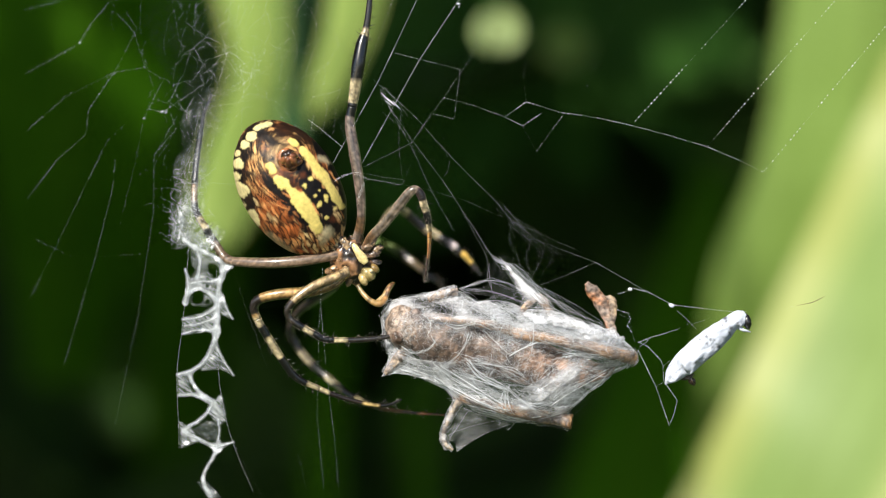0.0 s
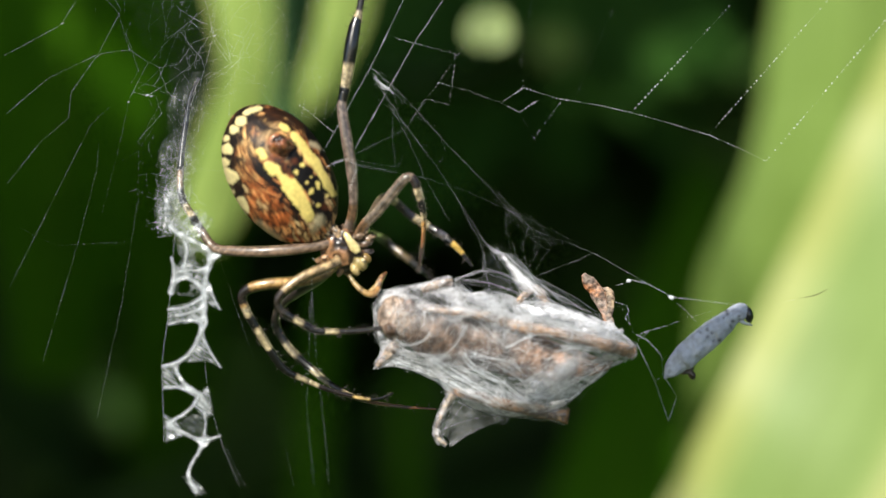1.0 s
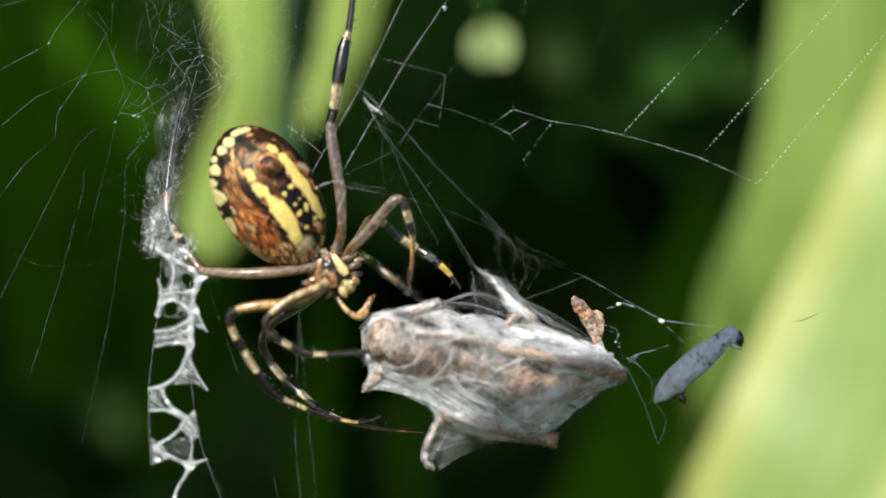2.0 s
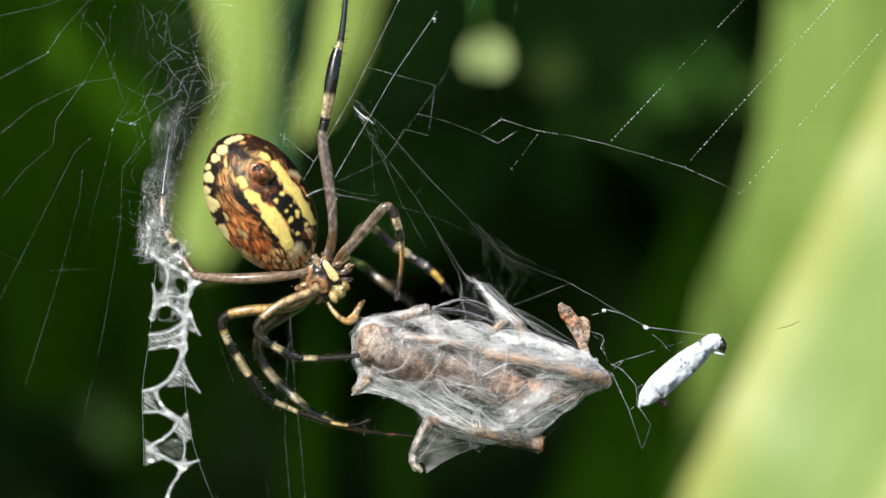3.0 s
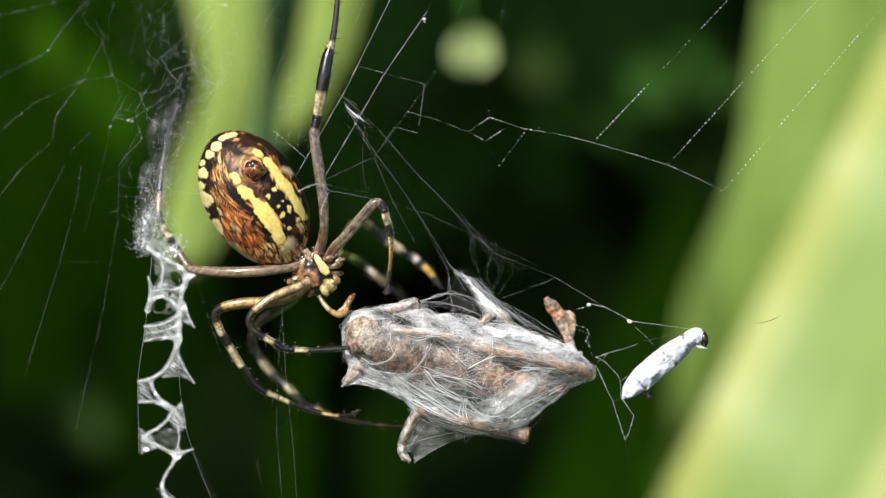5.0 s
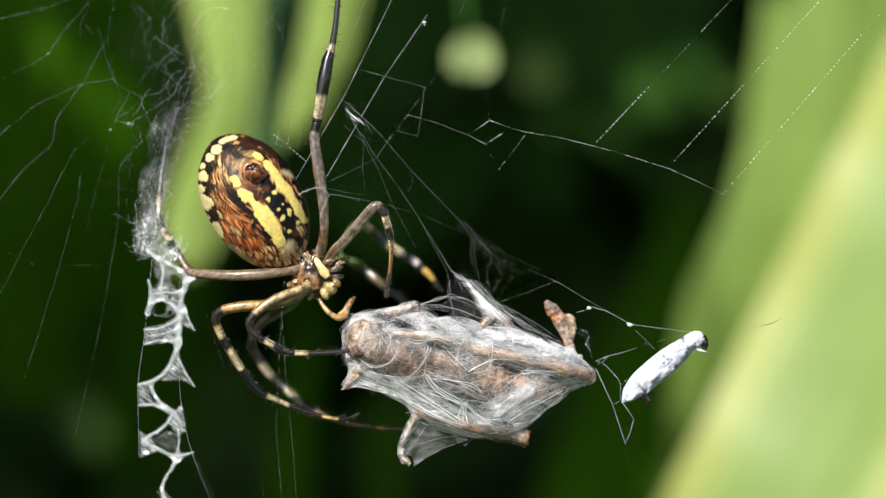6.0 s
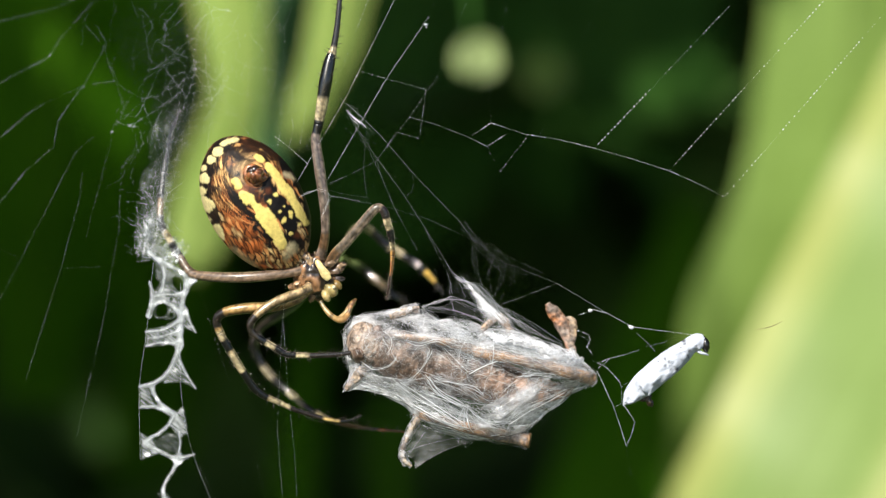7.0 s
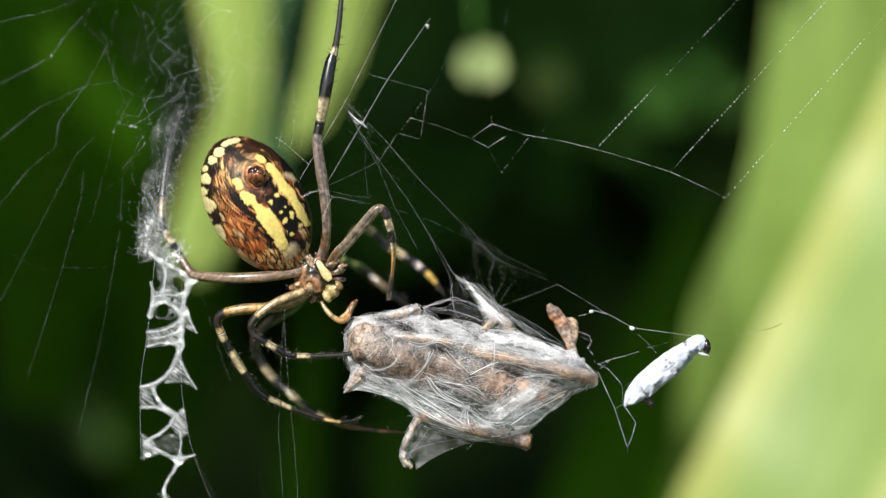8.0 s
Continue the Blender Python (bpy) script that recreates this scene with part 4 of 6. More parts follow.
def build_prey():
    ob = thing("wrapped_grasshopper", G(815, 655, 0), "grasshopper bundled in white silk, brown limbs showing through", "prey")
    dun, ochre = (0.17, 0.115, 0.085), (0.52, 0.29, 0.14)
    head = join([ball(G(650, 607, -0.7), axes_of(np.array([0.4, 0, -0.9]), 1.6, 1.5, 1.25), 36, 26, (0.36, 0.27, 0.21), 0.10, 2),
                 ball(G(634, 625, -1.7), axes_of(np.array([0.4, 0, -0.9]), 0.5, 0.4, 0.5), 18, 12, (0.16, 0.10, 0.07), 0.3, 4),
                 ball(G(670, 590, -1.6), axes_of(np.array([0.4, 0, -0.9]), 0.6, 0.5, 0.3), 18, 12, (0.15, 0.11, 0.095), 0.2, 5)])
    hg = grain(head[0], 3.0, 12.0)
    part("head", (head[0], head[1], head[2] * np.clip(0.95 + hg * 1.2, 0.3, 1.8)[:, None]), M_HUSK, ob, "dull brown rounded head")
    # trunk: collar then ringed abdomen
    p = spline([G(668, 615, -0.7), G(740, 640, -0.6), G(830, 660, -0.5), G(920, 688, -0.4), G(1000, 692, -0.2)], 140)
    u = np.linspace(0, 1, 140)
    r = np.interp(u, [0, 0.12, 0.3, 0.6, 0.85, 1], [1.4, 1.9, 2.0, 1.7, 1.1, 0.4]) * (1 + 0.03 * np.abs(np.sin(u * 40 + np.sin(u * 13))) * (u > 0.3))
    pale_rings = np.clip((u - 0.5) * 5, 0, 1)[:, None] * np.array((1.3, 1.15, 1.1)) + 1
    c = pale_rings * np.array(dun) * (0.75 + 0.25 * np.abs(np.sin(u * 40 + np.sin(u * 13))) ** 0.5 * (u > 0.3) + 0.2 * (u < 0.3))[:, None]
    tr = tube(p, r, 40, 1.0, c)
    tg = grain(tr[0], 1.3, 31.0)
    part("trunk", (tr[0], tr[1], tr[2] * np.clip(0.95 + tg * 1.6 + 0.8 * grain(tr[0], 4.0, 2.0), 0.25, 2.2)[:, None]), M_HUSK, ob, "grey-brown ringed trunk")

    def limb(name, pts, rads, colour, label, hollow=False, flat=1.0, under=False, sleeve=0.0):
        q = spline([G(*k) for k in pts], 44)
        if under:
            xy = spline([k[:2] for k in pts], 44)
            dep = prey_front(xy) + max(rads) * (0.75 - 0.35 * np.linspace(0, 1, 44) ** 3) + 0.10 * (1 - np.linspace(0, 1, 44) ** 3)
            q = np.array([G(x, y, d) for (x, y), d in zip(xy, dep)])
        rr = np.interp(np.linspace(0, 1, 44), np.linspace(0, 1, len(rads)), rads)
        rr = rr * (1 + 0.22 * np.array([noise.noise(Vector(k * 1.7)) for k in q]))
        ply = tube(q, rr, 20, flat)
        g1, g2 = grain(ply[0], 1.0, 3.0), grain(ply[0], 4.0, 7.0)
        base = np.array(colour) * (1 - np.clip(0.45 + g1 * 1.5, 0, 1))[:, None] + np.array((0.24, 0.18, 0.145)) * np.clip(0.45 + g1 * 1.5, 0, 1)[:, None]
        sh = [(ply[0] + 0.05 * g2[:, None], ply[1], np.clip(base * np.clip(1 + 1.1 * g2, 0.35, 1.7)[:, None], 0, 1))]
        if hollow:
            d = (q[-1] - q[-4]) / np.linalg.norm(q[-1] - q[-4])
            sh.append(tube([q[-1] - d * 0.1, q[-1] + d * 0.16], [rads[-1] * 1.06, rads[-1] * 1.12], 16, flat, np.array(colour) * 0.6))
            # dark cap stands in for the shade inside the open end
            sh.append(ball(q[-1] + d * 0.15, axes_of(d, 0.06, rads[-1] * 0.75, rads[-1] * 0.75), 14, 8, (0.05, 0.025, 0.015)))
        made = part(name, join(sh), M_HUSK, ob, label)
        if sleeve:
            vv, ff, _ = tube(q, rr * 1.25 + 0.10, 20)
            lump = grain(vv, 2.5, 9.0)
            vv = vv + 0.10 * lump[:, None]
            part("silk_sleeve", (vv, ff, np.repeat(np.clip(sleeve * (0.9 + 1.2 * lump), 0.1, 2)[:, None], 3, 1)), M_VEIL, made, "white silk wound round the leg")
        return made

    limb("hind_leg", [(690, 592, 0), (790, 604, 0), (850, 622, 0), (930, 638, 0), (1043, 668, 0)], [0.20, 0.32, 0.40, 0.38, 0.46], ochre, "ochre-brown hind leg", True, under=True, sleeve=0.5)
    limb("hind_leg", [(735, 730, 0), (820, 754, 0), (890, 770, 0), (934, 778, 0)], [0.28, 0.38, 0.44, 0.50], ochre, "ochre-brown hind leg with a broken end", True, under=True, sleeve=0.4)
    limb("middle_leg", [(740, 738, -0.8), (724, 764, -0.6), (712, 796, -0.5), (715, 814, -0.5), (728, 824, -0.5)], [0.22, 0.20, 0.17, 0.17, 0.10], (0.48, 0.38, 0.26), "bent pale brown leg", sleeve=1.0)
    limb("front_leg", [(648, 646, -1.0), (632, 664, -0.9), (611, 688, -0.7)], [0.34, 0.36, 0.16], (0.56, 0.42, 0.30), "bent pale brown leg", flat=0.5, sleeve=0.6)
    limb("middle_leg", [(850, 588, -0.4), (862, 573, -0.2), (882, 560, 0), (895, 572, 0.1), (905, 592, 0.2)], [0.20, 0.24, 0.28, 0.30, 0.26], (0.36, 0.23, 0.13), "bent pale brown leg", sleeve=0.5)
    limb("front_leg", [(690, 560, -1.0), (720, 549, -0.9), (741, 547, -0.8)], [0.2, 0.28, 0.26], (0.40, 0.26, 0.15), "bent pale brown leg", sleeve=0.7)
    limb("leg_stump", [(967, 536, 2.4), (976, 548, 2.5), (990, 566, 2.6), (1002, 592, 2.4), (1014, 630, 1.8)], [0.16, 0.46, 0.52, 0.42, 0.30], (0.50, 0.21, 0.09), "rust-red flattened leg stump standing up", flat=0.4)
    limb("leg_stump", [(1000, 560, 2.5), (1012, 567, 2.4), (1014, 588, 2.3), (1010, 610, 2.1), (1012, 630, 1.8)], [0.10, 0.30, 0.26, 0.26, 0.20], (0.50, 0.36, 0.22), "pale ragged edge of the stump", flat=0.6)
    limb("hind_foot", [(985, 700, -0.2), (1000, 694, -0.3), (1012, 684, -0.3)], [0.25, 0.28, 0.2], (0.30, 0.19, 0.12), "brown foot under the silk")

    # veil: closed double sheet of silk, denser along the rim and where it was wound most
    n, m = 150, 56
    v, dens = [], []
    for sgn in (1, -1):
        for i in range(m + 1):
            rho = (i / m) ** 0.7
            for j in range(n):
                a = 2 * np.pi * j / n - np.pi
                xy = PREY_MID + np.array([math.cos(a), math.sin(a)]) * prey_reach(a) * rho * 1.004
                y = prey_front(xy) - 0.02
                y = y if sgn == 1 else -0.75 * y
                y += 0.14 * noise.noise(Vector((xy[0] * 0.045, xy[1] * 0.06, 5 * sgn))) * (1 - rho ** 4)
                v.append(G(xy[0], xy[1], y))
                dens.append((xy[0], xy[1], rho))
    dens = np.array(dens)
    dxy, rho = dens[:, :2], dens[:, 2]
    cover = 0.26 + 0.75 * np.clip((rho - 0.75) * 4, 0, 1)
    cover += 0.16 * np.exp(-(np.maximum(near_line(dxy, [(690, 592), (850, 622), (1043, 668)], 8), 0) / 9) ** 2)
    cover += 0.1 * np.exp(-(np.maximum(near_line(dxy, [(735, 728), (820, 752), (900, 770)], 8), 0) / 9) ** 2)
    cover += 0.9 * np.exp(-(np.maximum(near_line(dxy, [(860, 594), (940, 608), (1035, 640)], [8, 13, 10]), 0) / 10) ** 2)
    cover += 1.5 * np.exp(-(np.maximum(near_line(dxy, [(1000, 700), (930, 735), (870, 760)], 14), 0) / 18) ** 2)
    cover += 0.7 * np.exp(-(np.maximum(near_line(dxy, [(625, 670), (690, 700), (760, 745)], 8), 0) / 14) ** 2)
    cover += 0.9 * np.exp(-(np.maximum(near_line(dxy, [(640, 565), (700, 562), (745, 556), (790, 580), (860, 592)], 10), 0) / 16) ** 2)
    cover *= 1 - 0.65 * np.exp(-(near_spots(dxy, [(655, 612, 26)]).clip(0) / 14) ** 2) * 0.55
    cover *= 0.85 + 1.7 * np.array([noise.fractal(Vector(((x * 0.9 + z * 0.43) * 0.018, (z * 0.9 - x * 0.43) * 0.045, 3)), 1.0, 2.0, 4) for x, z in dxy]).clip(-0.46, 0.8)
    bare = near_line(dxy, [(830, 624), (878, 634)], [3, 6])
    bare = np.minimum(bare, near_line(dxy, [(950, 652), (985, 662)], [5, 5]))
    bare = np.minimum(bare, near_line(dxy, [(890, 650), (925, 656)], [5, 4]))
    bare = np.minimum(bare, near_line(dxy, [(742, 738), (790, 752)], [4, 6]))
    cover *= 1 - 0.8 * np.exp(-(bare.clip(0) / 7) ** 2)
    f = []
    for s in range(2):
        o = s * (m + 1) * n
        for i in range(m):
            for j in range(n):
                k = (j + 1) % n
                q = (o + i * n + j, o + i * n + k, o + (i + 1) * n + k, o + (i + 1) * n + j)
                f.append(q if s else q[::-1])
    part("silk_veil", (v, f, np.repeat(cover[:, None], 3, 1)), M_VEIL, ob, "thin white silk veil drawn over the bundle")

    # sheets stretched from the limbs, their free edges drawn in
    def sheet(name, corners, thick=0.9, n=18, count=14):
        a, b, c, d = [G(*q) for q in corners]
        mid = (a + b + c + d) / 4
        vv = []

        def at(s, t):
            q = (a * (1 - s) + b * s) * (1 - t) + (d * (1 - s) + c * s) * t
            pull = 0.9 * (4 * s * (1 - s) * (2 * t - 1) ** 6 + 4 * t * (1 - t) * (2 * s - 1) ** 6) * 0.28
            return q + (mid - q) * pull + np.array([0, 0.12 * noise.noise(Vector(q * 1.5)), 0])
        for i in range(n + 1):
            for j in range(n + 1):
                vv.append(at(i / n, j / n))
        ff = [(i * (n + 1) + j, i * (n + 1) + j + 1, (i + 1) * (n + 1) + j + 1, (i + 1) * (n + 1) + j) for i in range(n) for j in range(n)]
        patchy = thick * np.array([max(0.15, 0.95 + 1.3 * noise.fractal(Vector(q * 0.9), 1.0, 2.0, 3)) for q in vv])
        sh = part(name, (vv, ff, np.repeat(patchy[:, None], 3, 1)), M_VEIL, ob, "silk sheet stretched from a limb")
        st = []
        for i in range(count):
            s0, s1 = rng.random(2)
            if i < 4:
                (p0, p1) = ((0, 0), (1, 0)) if i == 0 else ((1, 0), (1, 1)) if i == 1 else ((1, 1), (0, 1)) if i == 2 else ((0, 1), (0, 0))
            else:
                p0, p1 = ((s0, 0), (s1, 1)) if i % 2 else ((0, s0), (1, s1))
            st.append(tube([at(p0[0] + (p1[0] - p0[0]) * u, p0[1] + (p1[1] - p0[1]) * u) - np.array([0, 0.03, 0]) for u in np.linspace(0, 1, 14)], rng.uniform(0.0015, 0.005), 3))
        part("silk_strand", join(st), M_SILK, sh, kind="stuff")

    sheet("silk_sheet", [(733, 742, -0.7), (708, 806, -0.5), (734, 828, -0.5), (850, 774, -1.0)], 0.34, count=9)
    sheet("silk_sheet", [(612, 625, -0.5), (605, 693, -0.6), (640, 688, -0.6), (720, 712, -1.2)], 1.2, count=18)
    sheet("silk_sheet", [(850, 584, -0.4), (882, 557, 0), (930, 590, 0), (1005, 622, -0.4)], 0.6, count=16)
    sheet("silk_sheet", [(985, 612, 0.5), (1014, 612, 1.8), (1046, 650, -0.1), (1000, 648, -0.9)], 1.6)
    sheet("silk_sheet", [(742, 546, -0.8), (800, 530, -0.4), (872, 556, -0.2), (862, 572, -0.6)], 0.05, count=5)
    sheet("silk_sheet", [(870, 535, -0.3), (905, 560, -0.1), (1000, 612, 0), (930, 588, -0.3)], 0.35, count=14)
    sheet("silk_sheet", [(1012, 688, -0.6), (925, 662, -2.75), (848, 722, -2.7), (900, 756, -1.5)], 1.1, count=4)
    sheet("silk_sheet", [(618, 650, -0.9), (735, 668, -2.6), (842, 744, -2.0), (730, 722, -1.4)], 1.1, count=12)
    sheet("silk_sheet", [(690, 560, -1.1), (760, 560, -1.0), (880, 600, -2.3), (750, 600, -2.6)], 0.7, count=12)
    sheet("silk_sheet", [(940, 604, -2.0), (1016, 618, 0.3), (1046, 662, -0.5), (985, 650, -2.2)], 1.8, count=8)

    # dense white strip along the upper leg
    dense = []

    def wad(places, radii, label, thin=1.5):
        """A flattened lump of loose silk along plan places."""
        ps = spline([G(*k) for k in places], 90)
        vs, fs, _ = tube(ps, np.interp(np.linspace(0, 1, 90), np.linspace(0, 1, len(radii)), radii), 30, 0.6)
        vs = vs + 0.30 * grain(vs, 0.8, 14.0)[:, None] * np.array([0.3, 0.6, 1.0]) + 0.09 * grain(vs, 2.4, 2.0)[:, None] + 0.03 * grain(vs, 6.0, 4.0)[:, None]
        wadding = np.clip(thin + 2.0 * thin * grain(vs, 1.0, 6.0), 0.2, 2.6)
        part("silk_wad", (vs, fs, np.repeat(wadding[:, None], 3, 1)), M_VEIL, ob, label)

    wad([(846, 592, -1.6), (880, 597, -2.2), (930, 607, -2.4), (975, 621, -2.1), (1008, 632, -1.5), (1030, 640, -0.9)], [.06, .30, .38, .43, .42, .20], "dense white silk wad along the upper leg", 1.8)
    wad([(862, 742, -2.3), (880, 728, -2.6), (905, 712, -2.7), (935, 692, -2.7), (958, 674, -2.6), (976, 660, -2.4)], [.16, .50, .56, .50, .40, .14], "loose bluish-white silk wad over the lower end", 0.42)
    for i in range(520):
        x0 = 846 + 170 * rng.beta(1.6, 1.3)
        x1 = x0 + rng.uniform(12, 46)
        f0 = lambda x: 596 + (x - 860) * 0.27
        dense.append(prey_strand((x0, f0(x0) + rng.normal(0, 7)), (min(x1, 1044), f0(min(x1, 1044)) + rng.normal(0, 7)), rng.normal(0, 0.16), 9, rng.uniform(0.003, 0.008), 0.15 + rng.uniform(0, 0.45)))
    part("silk_strip", join(dense), M_SILK, ob, "dense white silk strip along the upper edge", kind="stuff")

    # strands wound round the bundle in loose skeins
    def skein(runs, fine, spread, thick):
        sh = []
        for ax_, ay, bx, by, w in runs:
            for i in range(fine):
                j = rng.normal(0, spread, 4)
                cut = np.sort(rng.uniform(0, 1, 2)) if i > 1 else np.array([0.0, 1.0])
                a_, b_ = np.array([ax_ + j[0], ay + j[1]]), np.array([bx + j[2], by + j[3]])
                if cut[1] - cut[0] < 0.25:
                    cut = np.array([0.1, 0.9])
                a_, b_ = a_ + (b_ - a_) * cut[0], a_ + (b_ - a_) * cut[1]
                r_ = thick * rng.uniform(0.4, 1.1) if i == 0 else rng.choice([0.003, 0.006, 0.009], p=[0.5, 0.34, 0.16])
                sh.append(prey_strand(a_, b_, w + rng.normal(0, 0.07), 26, r_, 0.25 + 0.3 * rng.random()))
        return join(sh)

    # the wrapping itself: a felt of very fine fibres that follow the winding
    felt = []
    limbs = [np.array(k, float) for k in ([(690, 592), (850, 622), (1046, 672)], [(735, 734), (820, 754), (934, 778)])]
    for i in range(950):
        a = rng.uniform(-np.pi, np.pi)
        c0 = PREY_MID + np.array([math.cos(a), math.sin(a)]) * prey_reach(a) * rng.random() ** 0.45 * 0.97
        x, y = c0
        if rng.random() < 0.5 and math.hypot(x - 655, y - 610) < 42:
            continue
        heap = noise.fractal(Vector(((x * 0.9 + y * 0.43) * 0.020, (y * 0.9 - x * 0.43) * 0.034, 31)), 1.0, 2.0, 3)
        if heap < rng.uniform(-0.35, 0.25):
            continue
        if rng.random() < 0.45 and min(near_line(c0[None], k, 6)[0] for k in limbs) < 0:
            continue
        lie = 0.24 if y < 585 + (x - 640) * 0.26 + 25 else 0.48 if x < 860 else -0.62
        lie = rng.uniform(-1.5, 1.5) if rng.random() < 0.22 else lie + rng.normal(0, 0.32)
        d = np.array([math.cos(lie), math.sin(lie)]) * rng.uniform(12, 52)
        ends = []
        for e in (c0 - d, c0 + d):
            w = e - PREY_MID
            ends.append(PREY_MID + w * min(1, prey_reach(math.atan2(w[1], w[0])) * 0.995 / (np.hypot(*w) + 1e-6)))
        felt.append(prey_strand(ends[0], ends[1], rng.normal(0, 0.13), 14, rng.choice([0.0022, 0.0036, 0.007], p=[0.5, 0.36, 0.14]), 0.03 + 0.2 * rng.random() ** 2))
    # curly fuzz over the head and along the limbs
    for cx, cy, wx, wy, num in ((652, 606, 26, 26, 130), (980, 668, 40, 12, 90), (880, 765, 45, 8, 110), (700, 700, 60, 20, 120), (930, 690, 45, 30, 150)):
        for i in range(num):
            c0 = np.array([rng.normal(cx, wx * 0.6), rng.normal(cy, wy * 0.6)])
            d = rng.normal(0, 9, 2)
            w = c0 + d / 2 - PREY_MID
            if np.hypot(*w) > 0.93 * prey_reach(math.atan2(w[1], w[0])):
                continue
            felt.append(prey_strand(c0, c0 + d, rng.normal(0, 0.45), 9, rng.uniform(0.002, 0.006), 0.1 + 0.5 * rng.random() + (0.8 if cx == 652 else 0)))
    for i in range(900):
        a = rng.uniform(-np.pi, np.pi)
        c0 = PREY_MID + np.array([math.cos(a), math.sin(a)]) * prey_reach(a) * rng.random() ** 0.5 * 0.95
        d = rng.normal(0, 9, 2)
        felt.append(prey_strand(c0 - d, c0 + d, rng.normal(0, 0.3), 9, rng.choice([0.0025, 0.004, 0.008], p=[0.5, 0.36, 0.14]), 0.05 + 0.35 * rng.random()))
    part("silk_felt", join(felt), M_SILK, ob, "felt of fine white silk fibres", kind="stuff")

    # the boldest strands, each a few threads that run together
    bold = []
    for run, count, r_ in (([(753, 668), (779, 695), (821, 718)], 4, .011), ([(759, 695), (796, 708), (819, 717)], 2, .009), ([(703, 675), (739, 698), (779, 725), (823, 755)], 4, .010),
                           ([(699, 695), (736, 718), (786, 745), (829, 758)], 4, .010), ([(823, 715), (819, 732), (826, 755), (841, 772)], 4, .012), ([(824, 717), (843, 735), (863, 747), (886, 747)], 3, .010),
                           ([(773, 668), (806, 675), (839, 683), (859, 695)], 2, .008), ([(759, 752), (806, 765), (843, 776), (883, 775)], 3, .010), ([(876, 586), (877, 620), (876, 652)], 1, .006),
                           ([(833, 592), (813, 618), (806, 642)], 2, .006), ([(829, 658), (853, 647), (879, 635)], 2, .010), ([(923, 662), (950, 659), (989, 665)], 3, .009),
                           ([(722, 605), (745, 608), (775, 604), (800, 612)], 2, .007), ([(780, 615), (800, 640), (822, 660)], 2, .006), ([(620, 672), (660, 686), (705, 706), (740, 735)], 4, .009),
                           ([(640, 640), (665, 652), (690, 648), (704, 632)], 2, .006), ([(905, 742), (935, 722), (970, 706), (1002, 690)], 3, .010)):
        for i in range(count):
            off = rng.normal(0, 2.6, 2)
            xy = spline([np.array(k, float) + off + rng.normal(0, 1.6, 2) for k in run], 24)
            w = xy - PREY_MID
            xy = PREY_MID + w * np.minimum(1, 0.985 * prey_reach(np.arctan2(w[:, 1], w[:, 0])) / np.hypot(w[:, 0], w[:, 1]))[:, None]
            bold.append(tube([G(x, z, k) for (x, z), k in zip(xy, prey_front(xy) - 0.45)], r_ * rng.uniform(0.9, 2.9), 4))
    part("silk_strand", join(bold), M_SILK, ob, "bright white silk strands wound round", kind="stuff")

    downhill = [(690, 662, 925, 768, .03), (700, 672, 862, 748, -.03), (720, 655, 892, 735, .04), (735, 690, 900, 745, .05), (716, 712, 880, 772, -.05), (612, 650, 700, 705, -.10),
                (640, 690, 730, 722, -.04), (755, 672, 850, 700, -.02), (640, 668, 760, 742, -.03), (690, 690, 800, 768, .04)]
    uphill = [(1008, 688, 912, 750, -.07), (985, 660, 880, 740, .05), (950, 655, 860, 720, 0), (870, 655, 800, 700, .06), (900, 648, 850, 690, .08)]
    lengthwise = [(760, 585, 900, 625, .02), (700, 575, 860, 600, -.04), (880, 625, 1030, 668, .03), (820, 640, 990, 690, .03), (745, 560, 870, 600, .03), (640, 572, 745, 552, -.08), (790, 612, 930, 640, .02)]
    arcs = [(708, 676, 757, 616, .10), (718, 676, 764, 618, .13), (655, 648, 698, 632, .15), (825, 716, 842, 770, .25), (826, 716, 862, 718, -.15), (838, 722, 905, 745, .10), (690, 612, 706, 634, .1),
            (722, 614, 752, 614, .02), (860, 600, 868, 660, .02), (672, 585, 690, 625, -.3)]
    part("silk_strand", skein(downhill, 4, 8.0, 0.014), M_SILK, ob, "bright bundled silk strands", kind="stuff")
    part("silk_strand", skein(uphill, 3, 9.0, 0.010), M_SILK, ob, "fine white silk strands wound round", kind="stuff")
    part("silk_strand", skein(lengthwise, 3, 8.0, 0.010), M_SILK, ob, "fine white silk strands wound round", kind="stuff")
    part("silk_strand", skein([(1010, 686, 985, 700, -.2), (1004, 692, 905, 752, -.06)], 2, 1.5, 0.022), M_SILK, ob, "bright thread drawn round the lower end", kind="stuff")
    part("silk_strand", skein(arcs, 2, 3.0, 0.016), M_SILK, ob, "curved white silk strands", kind="stuff")
    edge_ = []
    for i in range(130):
        k = rng.integers(0, len(PREY_EDGE))
        a, b = np.array(PREY_EDGE[k], float), np.array(PREY_EDGE[(k + 1) % len(PREY_EDGE)], float)
        a, b = a + rng.normal(0, 3, 2), b + rng.normal(0, 3, 2)
        edge_.append(fibre([G(*a, rng.normal(-0.2, 0.3)), G(*((a + b) / 2 + rng.normal(0, 3, 2)), rng.normal(-0.3, 0.4)), G(*b, rng.normal(-0.2, 0.3))], rng.uniform(0.004, 0.011), 10))
